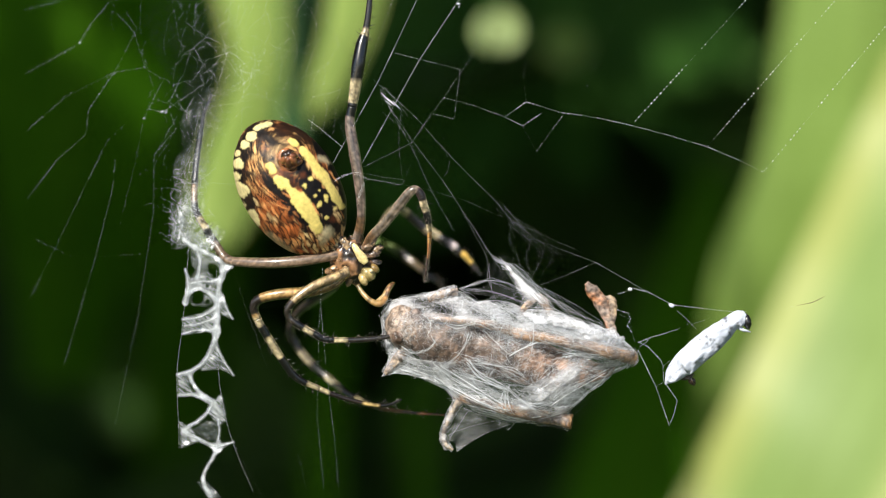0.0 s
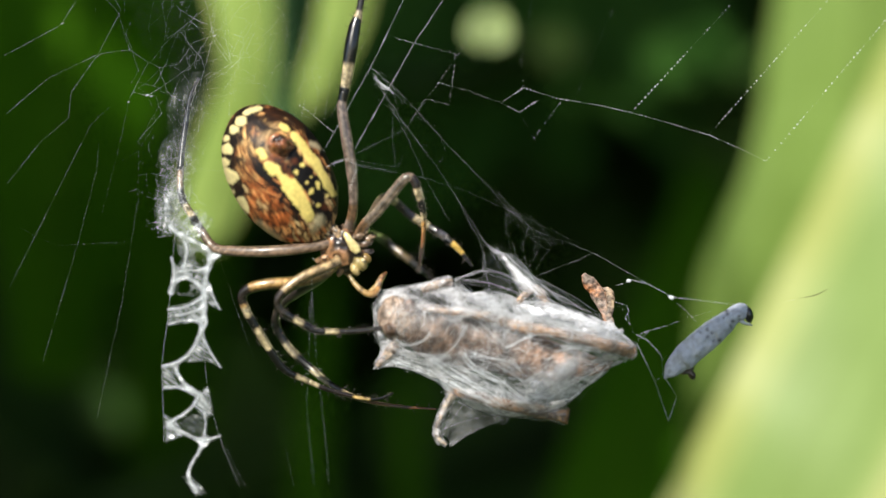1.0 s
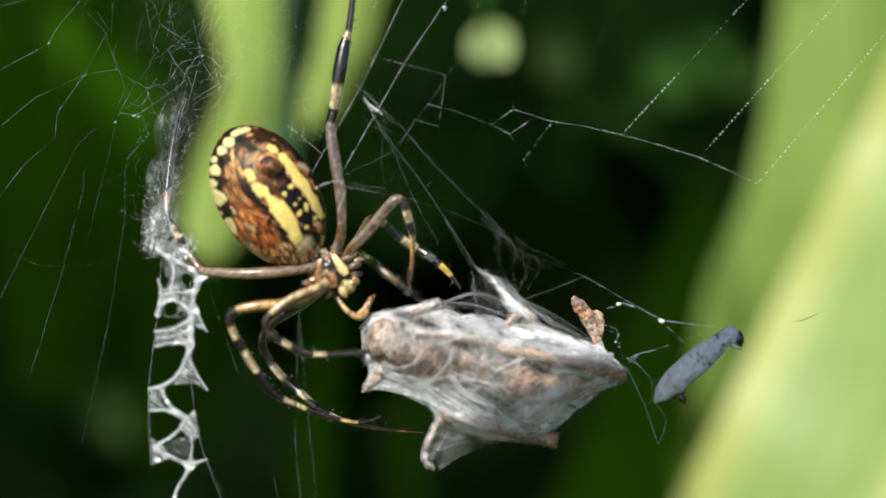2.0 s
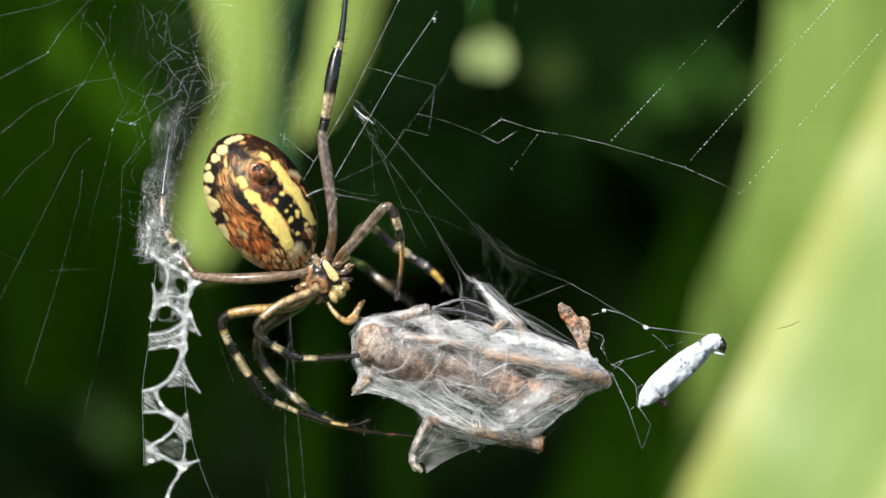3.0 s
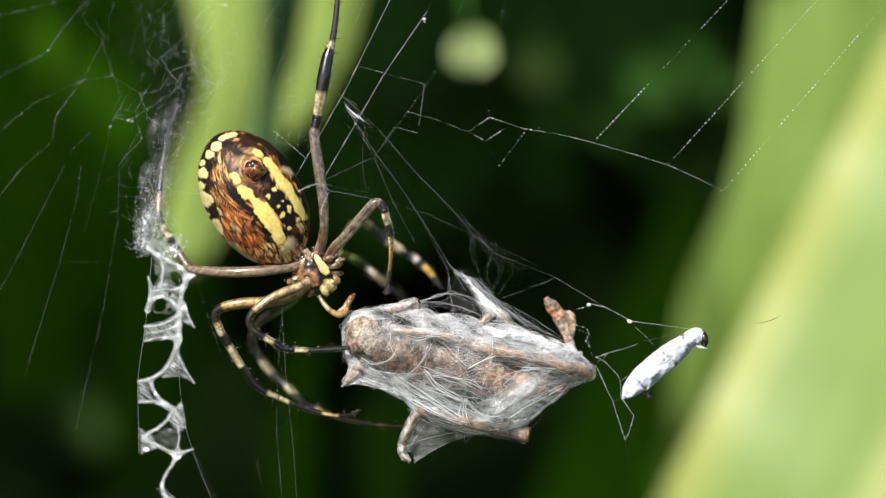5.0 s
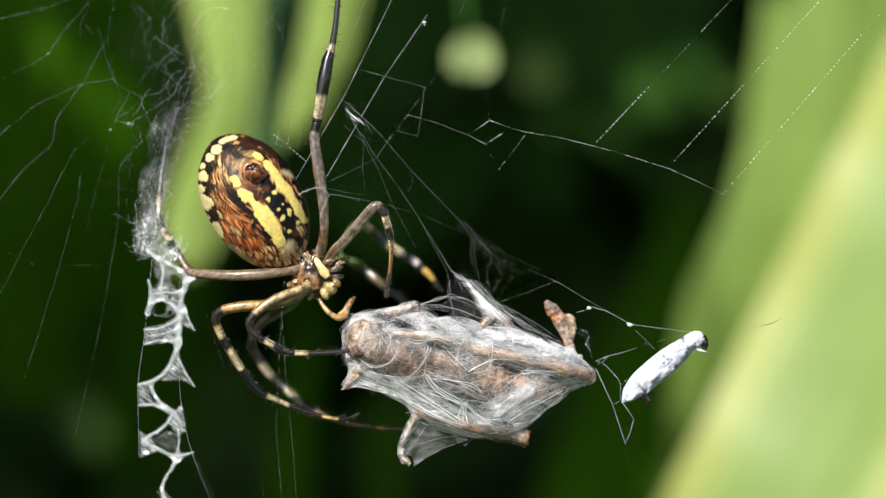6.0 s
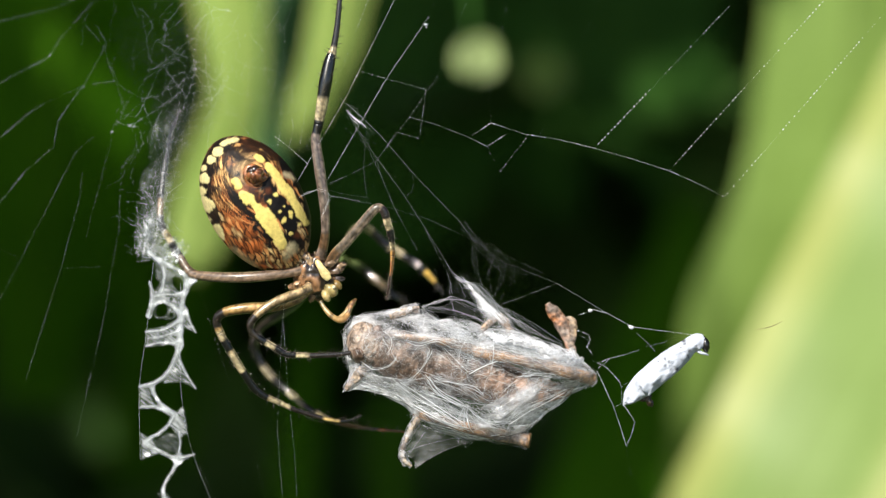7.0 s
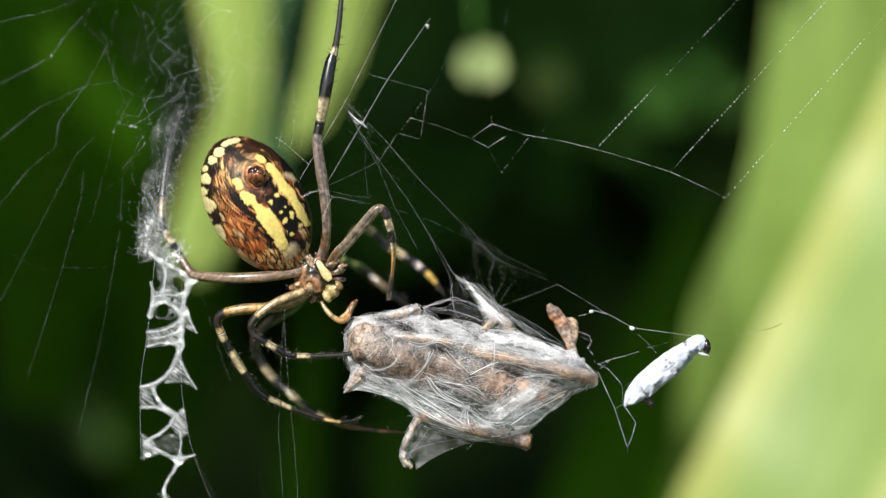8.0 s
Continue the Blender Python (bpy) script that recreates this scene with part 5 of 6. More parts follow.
    for i in range(150):
        a = rng.uniform(-np.pi, np.pi)
        ra = 1 - abs(rng.normal(0, 0.25))
        c0 = PREY_MID + np.array([math.cos(a), math.sin(a)]) * prey_reach(a) * max(ra, 0.1)
        y0 = float(prey_front(c0)) - 0.08
        h = rng.normal(0, 8, (3, 2))
        edge_.append(fibre([G(*(c0 + h[0]), y0), G(*(c0 + h[1]), y0 - rng.uniform(0.05, 0.2)), G(*(c0 + h[2]), y0)], 0.005, 9))
    part("silk_fuzz", join(edge_), M_SILK, ob, "loose silk fuzz along the rim", kind="stuff")
    return ob


prey = build_prey()


def build_small_prey():
    ob = thing("wrapped_fly", G(1180, 650, 0), "small insect in a chalk-white silk casing with a black head end", "prey")
    p = spline([G(1102, 716, -0.2), G(1116, 699, -0.2), G(1142, 675, -0.3), G(1172, 650, -0.4), G(1200, 627, -0.3), G(1224, 608, -0.2), G(1243, 600, -0.1)], 90)
    u = np.linspace(0, 1, 90)
    r = np.interp(u, [0, 0.05, 0.16, 0.3, 0.46, 0.6, 0.7, 0.8, 0.92, 1.0], [0.05, 0.22, 0.58, 0.86, 0.92, 0.88, 0.80, 0.60, 0.60, 0.46])
    v, f, _ = tube(p, r, 60)
    v = v + (0.28 * grain(v, 0.7, 2.0) + 0.12 * grain(v, 1.6, 5.0) + 0.025 * grain(v, 3.5, 8.0))[:, None] * np.array([0.6, 1, 0.6])
    c = np.tile(np.array((0.61, 0.66, 0.77)), (len(v), 1))
    kk = REACH / (REACH + v[:, 1])
    xy = np.stack([784 + v[:, 0] * STEP * kk, 441 - v[:, 2] * STEP * kk], 1) + np.stack([grain(v, 2.5, 1.0), grain(v, 2.5, 6.0)], 1) * 2.5
    blot = edge(near_spots(xy, [(1209, 602, 3.6), (1204, 597, 2.4), (1211, 608, 2.6), (1220, 619, 2.8), (1216, 627, 2.4), (1230, 611, 2.4), (1205, 614, 1.8), (1164, 638, 2.2), (1176, 634, 2), (1176, 645, 3.2), (1184, 639, 2), (1186, 653, 3.4), (1197, 652, 3.2), (1217, 632, 2.4)]), 1.6) * 0.9
    blot = np.maximum(blot, (0.22 * np.clip(grain(v, 2.2, 7.0) * 2, 0, 1))[:, None])
    c = c + (np.array((0.06, 0.06, 0.065)) - c) * blot
    part("casing", (v, f, c), M_CHALK, ob, "chalk-white silk casing with grey smudges")
    part("head", ball(G(1248, 609, -0.20), axes_of(np.array([0.12, 0, -1.0]), 0.56, 0.30, 0.46), 20, 14, (0.012, 0.011, 0.012), 0.15, 3), M_CHITIN, ob, "glossy black head end")
    part("chin", tube(spline([G(1233, 618, -0.3), G(1240, 623, -0.45), G(1247, 625, -0.4), G(1253, 627, -0.2)], 16), np.linspace(0.16, 0.05, 16), 10, colour=(0.61, 0.66, 0.77)), M_CHALK, ob, "white silk strip under the head end")
    part("leg_stub", join([ball(G(1147, 707, 0.0), axes_of(np.array([0.5, 0, -0.8]), 0.42, 0.2, 0.25), 24, 18, (0.08, 0.05, 0.035), 0.9, 5),
                           ball(G(1139, 703, 0.0), axes_of(np.array([0.9, 0, 0.3]), 0.45, 0.2, 0.3), 24, 18, (0.05, 0.03, 0.02), 0.9, 6)]), M_CHITIN, ob, "dark crumpled legs under the casing")
    fuzz = []
    for i in range(60):
        k = rng.integers(4, 84)
        a = rng.uniform(0, 2 * np.pi)
        d = np.array([math.cos(a) * 0.5, -abs(math.sin(a)), math.cos(a) * 0.8])
        d /= np.linalg.norm(d)
        q = p[k] + d * r[k] * 1.02
        e = p[min(k + rng.integers(2, 16), 89)]
        q2 = e + d * r[min(k + 8, 89)] * 1.05
        fuzz.append(fibre([q, (q + q2) / 2 + d * 0.05, q2], 0.006, 6))
    part("silk_fuzz", join(fuzz), M_SILK, ob, "loose silk on the casing", kind="stuff")
    return ob


small_prey = build_small_prey()


# ---- orb web ----
def build_web():
    ob = thing("orb_web", (0, 0, 0), "torn orb web of fine white threads with a zigzag silk band", "web")

    def strand(name, pts, r=0.018, bead=0.0, sag=0.0, label="", body=0.0, gap=0.22):
        q = [G(*k) for k in pts]
        sh = []
        for a, b in zip(q[:-1], q[1:]):
            sh.append(fibre([a, b], r * (body or (0.11 if bead else 0.13)), 8, sag))
        if bead:
            sh += beads(q, bead * 1.15, gap)
        return part(name, join(sh), M_SILK, ob, label)

    def radial(pts, r, b):
        bold_ = pts[0][0] in (702, 757)
        strand("radial_thread", pts, r, b, gap=0.20 if bold_ else 0.33, body=0.3 if bold_ else 0.05)

    def spiral(pts, r, b):
        strand("spiral_thread", pts, r, b)

    def holding(pts, r, b):
        strand("holding_thread", pts, r * 0.85, b * (0.85 if b > .02 else 0.6), gap=0.17)

    def ragged(pts, r, b):
        far = [(x, y, d * 3.6 if d > .6 else d) for x, y, d in pts]
        strand("ragged_thread", far, r, b * .62, body=0.15, gap=0.30)

    # radial threads, upper right
    radial([(1052, 260, .3), (1310, -12, 0)], .014, .040)
    radial([(1184, 300, .2), (1470, -15, -.2)], .013, .043)
    radial([(1281, 347, .2), (1600, -20, -.3)], .016, .046)
    radial([(955, 237, .3), (1066, -15, .4)], .005, .010)
    radial([(702, -12, -.4), (612, 170, -.4), (524, 322, -.3)], .020, .030)
    radial([(757, 30, .4), (682, 139, .1), (574, 325, 0)], .014, .030)
    radial([(775, -15, .5), (757, 30, .4)], .006, 0)
    radial([(830, -10, 1), (770, 140, .8), (724, 205, .4), (660, 292, .2)], .008, .018)
    radial([(650, 0, 1), (600, 130, 1), (540, 262, .8)], .008, .02)
    radial([(884, 303, .4), (934, 238, .3)], .012, .026)
    radial([(868, 216, .3), (864, 168, .4), (900, -10, .6)], .007, .012)
    radial([(884, 303, .4), (965, 455, .2), (1012, 520, .1)], .003, 0)
    # sticky spiral, upper right
    spiral([(639, 126, 0), (683, 138, 0), (753, 157, .1), (748, 196, .2), (741, 244, .2), (702, 233, .2)], .012, .026)
    spiral([(724, 206, .3), (774, 220, .3), (830, 242, .3), (868, 216, .3), (928, 236, .3), (990, 246, .3), (1052, 261, .3), (1118, 280, .3), (1184, 301, .2), (1240, 326, .2), (1281, 347, .2)], .014, .032)
    spiral([(830, 242, .3), (861, 258, .3), (895, 236, .3)], .016, .034)
    spiral([(861, 258, .3), (884, 303, .4)], .006, 0)
    spiral([(485, 240, .8), (505, 255, .8), (545, 290, .6)], .016, .03)
    spiral([(520, 215, .8), (510, 262, .8)], .012, .02)
    spiral([(495, 232, .8), (488, 270, .9)], .012, .02)
    spiral([(540, 190, .8), (528, 268, .8)], .012, .02)
    spiral([(757, 40, .4), (752, 50, .4)], .02, .04)
    # threads that hold the prey
    holding([(600, 172, -.3), (640, 207, -.3), (672, 238, -.3), (740, 316, -.3), (812, 390, -.3), (834, 418, -.3)], .045, .014)
    holding([(834, 418, -.3), (880, 458, -.3), (985, 500, -.2)], .022, .014)
    holding([(985, 500, -.2), (1060, 545, -.2), (1118, 577, -.2), (1232, 592, -.2)], .06, .028)
    holding([(985, 500, -.2), (930, 522, -.2), (880, 540, -.2)], .035, .016)
    holding([(612, 194, -.3), (660, 270, -.3), (718, 350, -.3), (775, 440, -.3), (800, 482, -.3), (826, 508, -.4)], .042, 0)
    holding([(700, 233, .2), (666, 284, .1), (625, 304, .2), (580, 325, .3)], .03, .014)
    holding([(614, 198, -.3), (650, 262, -.2), (672, 306, -.2), (696, 364, -.2), (738, 442, -.2)], .032, .010)
    holding([(750, 402, -.2), (775, 450, -.2), (792, 482, -.2), (800, 520, -.3)], .03, 0)
    holding([(640, 356, -.3), (690, 366, 0), (760, 388, .1), (850, 430, .2), (960, 482, .2)], .018, 0)
    holding([(648, 230, 0), (644, 262, 0), (643, 300, 0), (648, 342, 0)], .024, .012)
    holding([(705, 278, 0), (724, 300, 0), (732, 316, 0), (728, 336, 0), (716, 349, 0)], .016, .008)
    holding([(610, 225, .3), (640, 250, .2), (668, 284, .1)], .018, .010)
    holding([(672, 306, -.2), (668, 290, 0), (664, 280, 0)], .02, .012)
    holding([(580, 335, -.5), (612, 343, -.3), (650, 348, -.2)], .02, .012)
    holding([(1056, 655, -.2), (1086, 720, -.2), (1108, 788, -.2)], .085, .034)
    holding([(1108, 788, -.2), (1116, 770, -.2), (1123, 745, -.2), (1110, 725, -.2), (1102, 714, -.2)], .075, .034)
    holding([(1108, 788, -.2), (1122, 882, 0), (1130, 930, 0)], .005, 0)
    holding([(1056, 642, 0), (1078, 633, 0), (1102, 627, 0), (1130, 618, 0)], .05, .034)
    holding([(1056, 640, 0), (1074, 650, 0), (1096, 674, 0), (1099, 684, 0), (1100, 712, 0)], .045, .032)
    holding([(1078, 633, 0), (1070, 642, 0), (1058, 650, 0)], .04, .026)
    holding([(1099, 684, 0), (1112, 674, -.1)], .04, .022)
    holding([(1086, 720, -.2), (1100, 712, -.2)], .04, .022)
    holding([(1126, 588, -.1), (1142, 602, 0), (1160, 622, 0)], .03, .028)
    holding([(1142, 612, 0), (1162, 608, 0), (1182, 602, 0)], .02, .020)
    holding([(1022, 556, 1), (1040, 551, .6), (1048, 546, .5), (1072, 553, .3)], .05, .040)
    holding([(1050, 640, 0), (1040, 600, .5), (1022, 590, 1)], .012, .02)
    holding([(1022, 584, 1.5), (1040, 590, 1.4), (1044, 600, 1.3), (1038, 612, 1.2), (1046, 624, 1)], .05, .030)
    holding([(1262, 600, 0), (1335, 582, .4)], .004, .012)
    part("plant_fibre", tube(spline([G(1335, 582, .4), G(1362, 577, .4), G(1384, 567, .4)], 14), np.interp(np.linspace(0, 1, 14), [0, .6, 1], [.008, .030, .012]), 5, colour=(0.22, 0.15, 0.06)), M_HUSK, ob, "short brown plant fibre caught in the web")
    holding([(1005, 690, -.5), (975, 730, -.2), (935, 775, -.3)], .007, 0)
    holding([(1020, 680, -.2), (960, 750, .2), (940, 770, .2)], .006, 0)
    for x, y, d, r in ((1117, 578, -.2, .13), (1114, 576, -.2, .09), (1044, 548, .6, .12), (752, 42, .4, .08)):
        part("silk_knot", ball(G(x, y, d), axes_of(np.array([1.0, 0, .2]), r * 1.3, r, r), 12, 8, None, .5, x), M_SILK, ob, "small white silk knot")
    for x, y, a_, b_ in ((619, 201, .30, .03), (630, 211, .38, .055), (640, 217, .34, .03), (627, 214, .24, .025)):
        part("silk_knot", ball(G(x, y, -.3), axes_of(np.array([1.0, 0, -.85 - (x % 3) * .3]), a_, b_, b_), 14, 10, None, .6, x), M_SILK, ob, "small white silk knot")
    # hub shred where threads meet above
    shred = []
    for i in range(9):
        a = G(613 + rng.normal(0, 3), 192 + rng.normal(0, 5), -.3)
        k_ = rng.random() ** 2 * 0.6
        b = G(622 + 75 * k_ + rng.normal(0, 4), 212 + 62 * k_ + rng.normal(0, 5), rng.normal(-.2, .3))
        shred.append(fibre([a, (a + b) / 2 + rng.normal(0, .25, 3), b], rng.uniform(.001, .0026), 8))
    for i in range(5):
        a = G(rng.uniform(620, 720), rng.uniform(215, 330), rng.normal(0, .4))
        b = a + rng.normal(0, 1.4, 3) * [1, .2, 1]
        shred.append(fibre([a, (a + b) / 2 + rng.normal(0, .06, 3), b], .0009, 8))
    part("silk_shred", join(shred), M_SILK, ob, "white silk shred at the torn hub", kind="stuff")
    # fan of silk drawn down onto the bundle
    fan = []
    vv, cover, n = [], [], 26
    for i in range(n + 1):
        for j in range(n + 1):
            s, t = i / n, 2 * j / n - 1
            le = [np.interp(s, (0, .4, .7, 1), k) for k in ((806, 822, 838, 850), (474, 508, 535, 568))]
            ri = [np.interp(s, (0, .4, .7, 1), k) for k in ((806, 845, 880, 922), (474, 516, 547, 574))]
            q = np.array(le) * (0.5 - t / 2) + np.array(ri) * (0.5 + t / 2)
            vv.append(G(*q, -.4 + .12 * noise.noise(Vector((*q * .05, 1)))))
            streak = 0.75 + 0.9 * noise.noise(Vector((t * 5, s * 1.2, 4)))
            core = 5.5 * math.exp(-((t - 0.45 + 0.5 * s) / 0.5) ** 2) + 0.5
            cover.append(max(0.0, core * streak * min(1, max(0, (s - 0.12) * 3.5)) * min(1, 4 * (1 - s) + 0.2) * (1 - t ** 8)))
    ff = [(i * (n + 1) + j, i * (n + 1) + j + 1, (i + 1) * (n + 1) + j + 1, (i + 1) * (n + 1) + j) for i in range(n) for j in range(n)]
    fc = np.array(cover)
    part("silk_film", (vv, ff, np.repeat(fc[:, None], 3, 1)), M_VEIL, ob, "white silk film drawn down to the bundle")
    for i in range(34):
        k, h = rng.random(), rng.random() ** 0.7
        top = np.array([800, 482]) + np.array([30, 34]) * h * 0.8 + rng.normal(0, 1.2, 2)
        low = np.array([846, 540]) + np.array([62, 38]) * k + rng.normal(0, 3, 2)
        m = np.array([838, 505]) + np.array([20, 12]) * k + rng.normal(0, 3, 2)
        fan.append(fibre([G(*top, -.3), G(*m, -.4 + rng.normal(0, .08)), G(*low, -.5 + rng.normal(0, .15))], rng.uniform(.002, .006), 12, wobble=.008))
    for i in range(4):
        top = np.array([783, 455]) + rng.uniform(0, 1) * np.array([14, 25])
        low = np.array([rng.uniform(792, 835), rng.uniform(520, 545)])
        fan.append(fibre([G(*top, -.3), G(*((top + low) / 2 + rng.normal(0, 3, 2)), -.3), G(*low, -.4)], rng.uniform(.0015, .003), 10))
    for i in range(7):
        k = rng.random()
        lo = G(880 + 165 * k, 550 + 86 * k + rng.normal(0, 3), -.2)
        hi = G(848 + 60 * k + rng.normal(0, 3), 515 + 42 * k, -.4)
        fan.append(fibre([hi, (hi + lo) / 2 + np.array([0, 0, .12]), lo], rng.uniform(.003, .007), 10, wobble=.01))
    for bundle, count in ((((746, 542), (775, 531), (800, 527), (830, 536), (858, 552)), 6), (((746, 540), (780, 545), (815, 552), (856, 566)), 4), (((796, 500), (798, 525), (806, 560), (812, 582)), 2), (((846, 556), (826, 566), (812, 580), (800, 584)), 2)):
        for i in range(count):
            q = [G(x + rng.normal(0, 2), y + rng.normal(0, 2.5), -.5 + rng.normal(0, .1)) for x, y in bundle]
            fan.append(fibre(q, rng.uniform(.003, .010), 20, wobble=.006))
    part("silk_fan", join(fan), M_SILK, ob, "fan of white silk strands drawn to the bundle", kind="stuff")
    wisp = []
    for guide, count in ((((846, 424), (872, 450), (893, 474), (894, 494), (881, 520), (868, 546)), 4), (((850, 432), (867, 464), (864, 496), (866, 520), (864, 550)), 3),
                         (((836, 424), (838, 452), (842, 488), (852, 524), (858, 545)), 3), (((818, 398), (838, 420), (862, 446), (890, 470), (920, 492)), 4)):
        for i in range(count):
            ox, oy = rng.normal(0, 6), rng.normal(0, 4)
            q = [G(x + ox + rng.normal(0, 2.5), y + oy + rng.normal(0, 2), .3 + rng.normal(0, .1)) for x, y in guide]
            wisp.append(fibre(q, rng.uniform(.0004, .0011), 26))
            for k in spline(q, 40):
                if rng.random() < .3:
                    wisp.append(ball(k + rng.normal(0, .05, 3), np.eye(3) * rng.uniform(.006, .019), 5, 4))
    part("silk_wisp", join(wisp), M_SILK, ob, "loose silk wisps", kind="stuff")

    # zigzag silk band
    band = part("zigzag_band", join([fibre([G(278, 392, .6), G(266, 510, .4), G(258, 590, .2), G(246, 680, 0), G(247, 790, 0), G(247, 812, 0)], .007, 40),
                                     fibre([G(319, 500, .4), G(318, 660, .1), G(326, 740, 0), G(342, 806, 0), G(375, 890, 0)], .006, 40)]), M_SILK, ob, "white zigzag silk band hung between two threads")

    ribs, films, gaps, lint = [], [], [], []

    def rib(pts, half):
        """A drawn-out cord of silk along a line of plan places, half its width there in plan steps."""
        q = spline(pts, 5 * len(pts))
        h = 0.62 * np.interp(np.linspace(0, 1, len(q)), np.linspace(0, 1, len(half)), half)
        ribs.append((q, h))
        for _ in range(7):
            o = rng.normal(0, .55, 2)
            u = np.linspace(0, 1, len(q))
            t = np.gradient(q, axis=0)
            t /= np.linalg.norm(t, axis=1)[:, None]
            side = np.stack([-t[:, 1], t[:, 0]], 1) * (h * (o[0] + (o[1] - o[0]) * u))[:, None]
            lint.append(tube([G(x, y, .02 + .05 * rng.random()) for x, y in q + side], rng.uniform(.002, .005), 3))

    def film(corners, weight=0.8):
        films.append((np.array(corners, float), weight))

    # from the bottom up
    rib([(300, 896), (290, 878), (288, 864), (295, 847), (307, 829), (315, 813)], [7, 5, 3.2, 3, 3.2, 5])
    film([(278, 872), (296, 874), (318, 900), (300, 905)], .7)
    rib([(315, 812), (326, 808), (342, 803)], [4, 2.4, 1.8])
    rib([(315, 812), (297, 805), (275, 794), (258, 786)], [4.5, 3.6, 4.5, 7])
    film([(248, 766), (250, 812), (282, 800), (270, 778)], .9)
    rib([(256, 781), (268, 773), (284, 763), (299, 749), (308, 734)], [5, 3.2, 3, 3.2, 4])
    film([(323, 718), (331, 766), (318, 772), (298, 752), (306, 734)], .95)
    rib([(316, 762), (318, 780), (316, 800)], [3, 1.6, .8])
    film([(272, 780), (296, 764), (316, 770), (315, 800), (296, 800)], .22)
    rib([(309, 733), (301, 728), (287, 717), (275, 702), (268, 686)], [4.5, 4, 3.4, 3.2, 4])
    film([(246, 680), (247, 722), (276, 720), (266, 702), (270, 680)], .85)
    rib([(249, 719), (272, 719), (296, 727)], [3, 2.4, 3])
    rib([(247, 683), (268, 678), (290, 665), (303, 647), (312, 627), (317, 606)], [3, 3.4, 4.5, 5, 5, 5])
    film([(311, 630), (322, 650), (345, 686), (322, 674), (288, 676), (300, 656)], .8)
    rib([(316, 636), (328, 660), (345, 686)], [3, 2, 1])
    film([(258, 583), (290, 577), (319, 560), (319, 612), (298, 608), (257, 613)], .8)
    rib([(258, 586), (288, 582), (318, 566)], [2, 2.4, 3])
    rib([(258, 611), (280, 606), (316, 606)], [2, 2, 3])
    rib([(260, 598), (288, 594), (318, 584)], [1.6, 1.8, 2.4])
    rib([(317, 610), (318, 580), (320, 553), (323, 527), (328, 503)], [4.5, 4.5, 5, 5, 5])
    film([(321, 530), (332, 556), (345, 587), (326, 578), (318, 566)], .8)
    rib([(328, 548), (334, 566), (345, 587)], [2.4, 1.8, 1])
    rib([(263, 557), (270, 540), (286, 532), (304, 540), (316, 552)], [3, 3.4, 4, 4.5, 4])
    film([(265, 530), (272, 514), (300, 506), (324, 520), (320, 545), (300, 540), (284, 534), (268, 548)], .7)
    rib([(264, 498), (268, 516), (268, 538), (262, 558)], [1.4, 2.4, 2.4, 1.4])
    film([(268, 546), (300, 542), (316, 556), (300, 564), (276, 562)], .35)
    rib([(346, 495), (334, 496), (322, 482), (302, 470), (278, 458), (262, 444)], [1.6, 5, 4.5, 4, 4, 4])
    rib([(334, 496), (328, 512), (312, 520), (290, 520), (272, 524)], [4, 3.4, 3, 3, 2.4])
    rib([(282, 460), (290, 480), (288, 500), (284, 518)], [3, 3.4, 4.5, 4])
    film([(272, 454), (326, 484), (330, 500), (296, 520), (272, 522), (276, 490)], .45)
    film([(246, 424), (294, 436), (306, 470), (276, 462), (258, 446)], .55)
    gaps += [(314, 500, 9), (318, 506, 7), (287, 549, 9), (281, 552, 7), (302, 528, 3), (308, 494, 5), (276, 500, 6), (302, 556, 4), (296, 455, 4)]

    def ladder():
        """All cords and films as one uneven sheet with drawn-in edges."""
        step = 1.2
        xs, ys = np.arange(238, 352, step), np.arange(418, 908, step)
        gx, gy = np.meshgrid(xs, ys)
        xy = np.stack([gx.ravel(), gy.ravel()], 1)
        xy = xy + 1.1 * np.array([(noise.noise(Vector((x * .13, y * .13, 1))), noise.noise(Vector((x * .13, y * .13, 6)))) for x, y in xy])
        soft = 3.6

        def blend(fields):
            return -soft * np.log(np.sum([np.exp(-np.clip(f, -40, 60) / soft) for f in fields], axis=0) + 1e-9)
        cordd = blend([near_line(xy, q, h) for q, h in ribs])
        cover = 0.95 * np.clip(0.5 - cordd / 4.5, 0, 1) ** 0.8
        for poly, weight in films:
            inside = np.zeros(len(xy), bool)
            dist = np.full(len(xy), 1e9)
            for a, b in zip(poly, np.roll(poly, -1, axis=0)):
                hit = ((a[1] > xy[:, 1]) != (b[1] > xy[:, 1])) & (xy[:, 0] < (b[0] - a[0]) * (xy[:, 1] - a[1]) / (b[1] - a[1] + 1e-9) + a[0])
                inside ^= hit
                d = b - a
                u = np.clip(((xy - a) @ d) / (d @ d), 0, 1)
                dist = np.minimum(dist, np.linalg.norm(xy - a - u[:, None] * d, axis=1))
            sheet_ = np.where(inside, -dist, dist)
            grainy = np.array([0.8 + 0.9 * noise.noise(Vector(((x * .8 + y * .6) * .06, (y * .8 - x * .6) * .30, weight * 9))) for x, y in xy])
            cover = np.maximum(cover, 0.62 * weight * grainy * np.clip(0.4 - sheet_ / 5.0, 0, 1))
        for x, y, r in gaps:
            cover *= np.clip((np.hypot(xy[:, 0] - x, (xy[:, 1] - y) * .85) - r) / 3.0 + 0.5, 0.04, 1)
        n, m = len(ys), len(xs)
        keep = cover.reshape(n, m) > 0.02
        cell = keep[:-1, :-1] | keep[1:, :-1] | keep[:-1, 1:] | keep[1:, 1:]
        ij = np.argwhere(cell)
        used = {}
        f = []
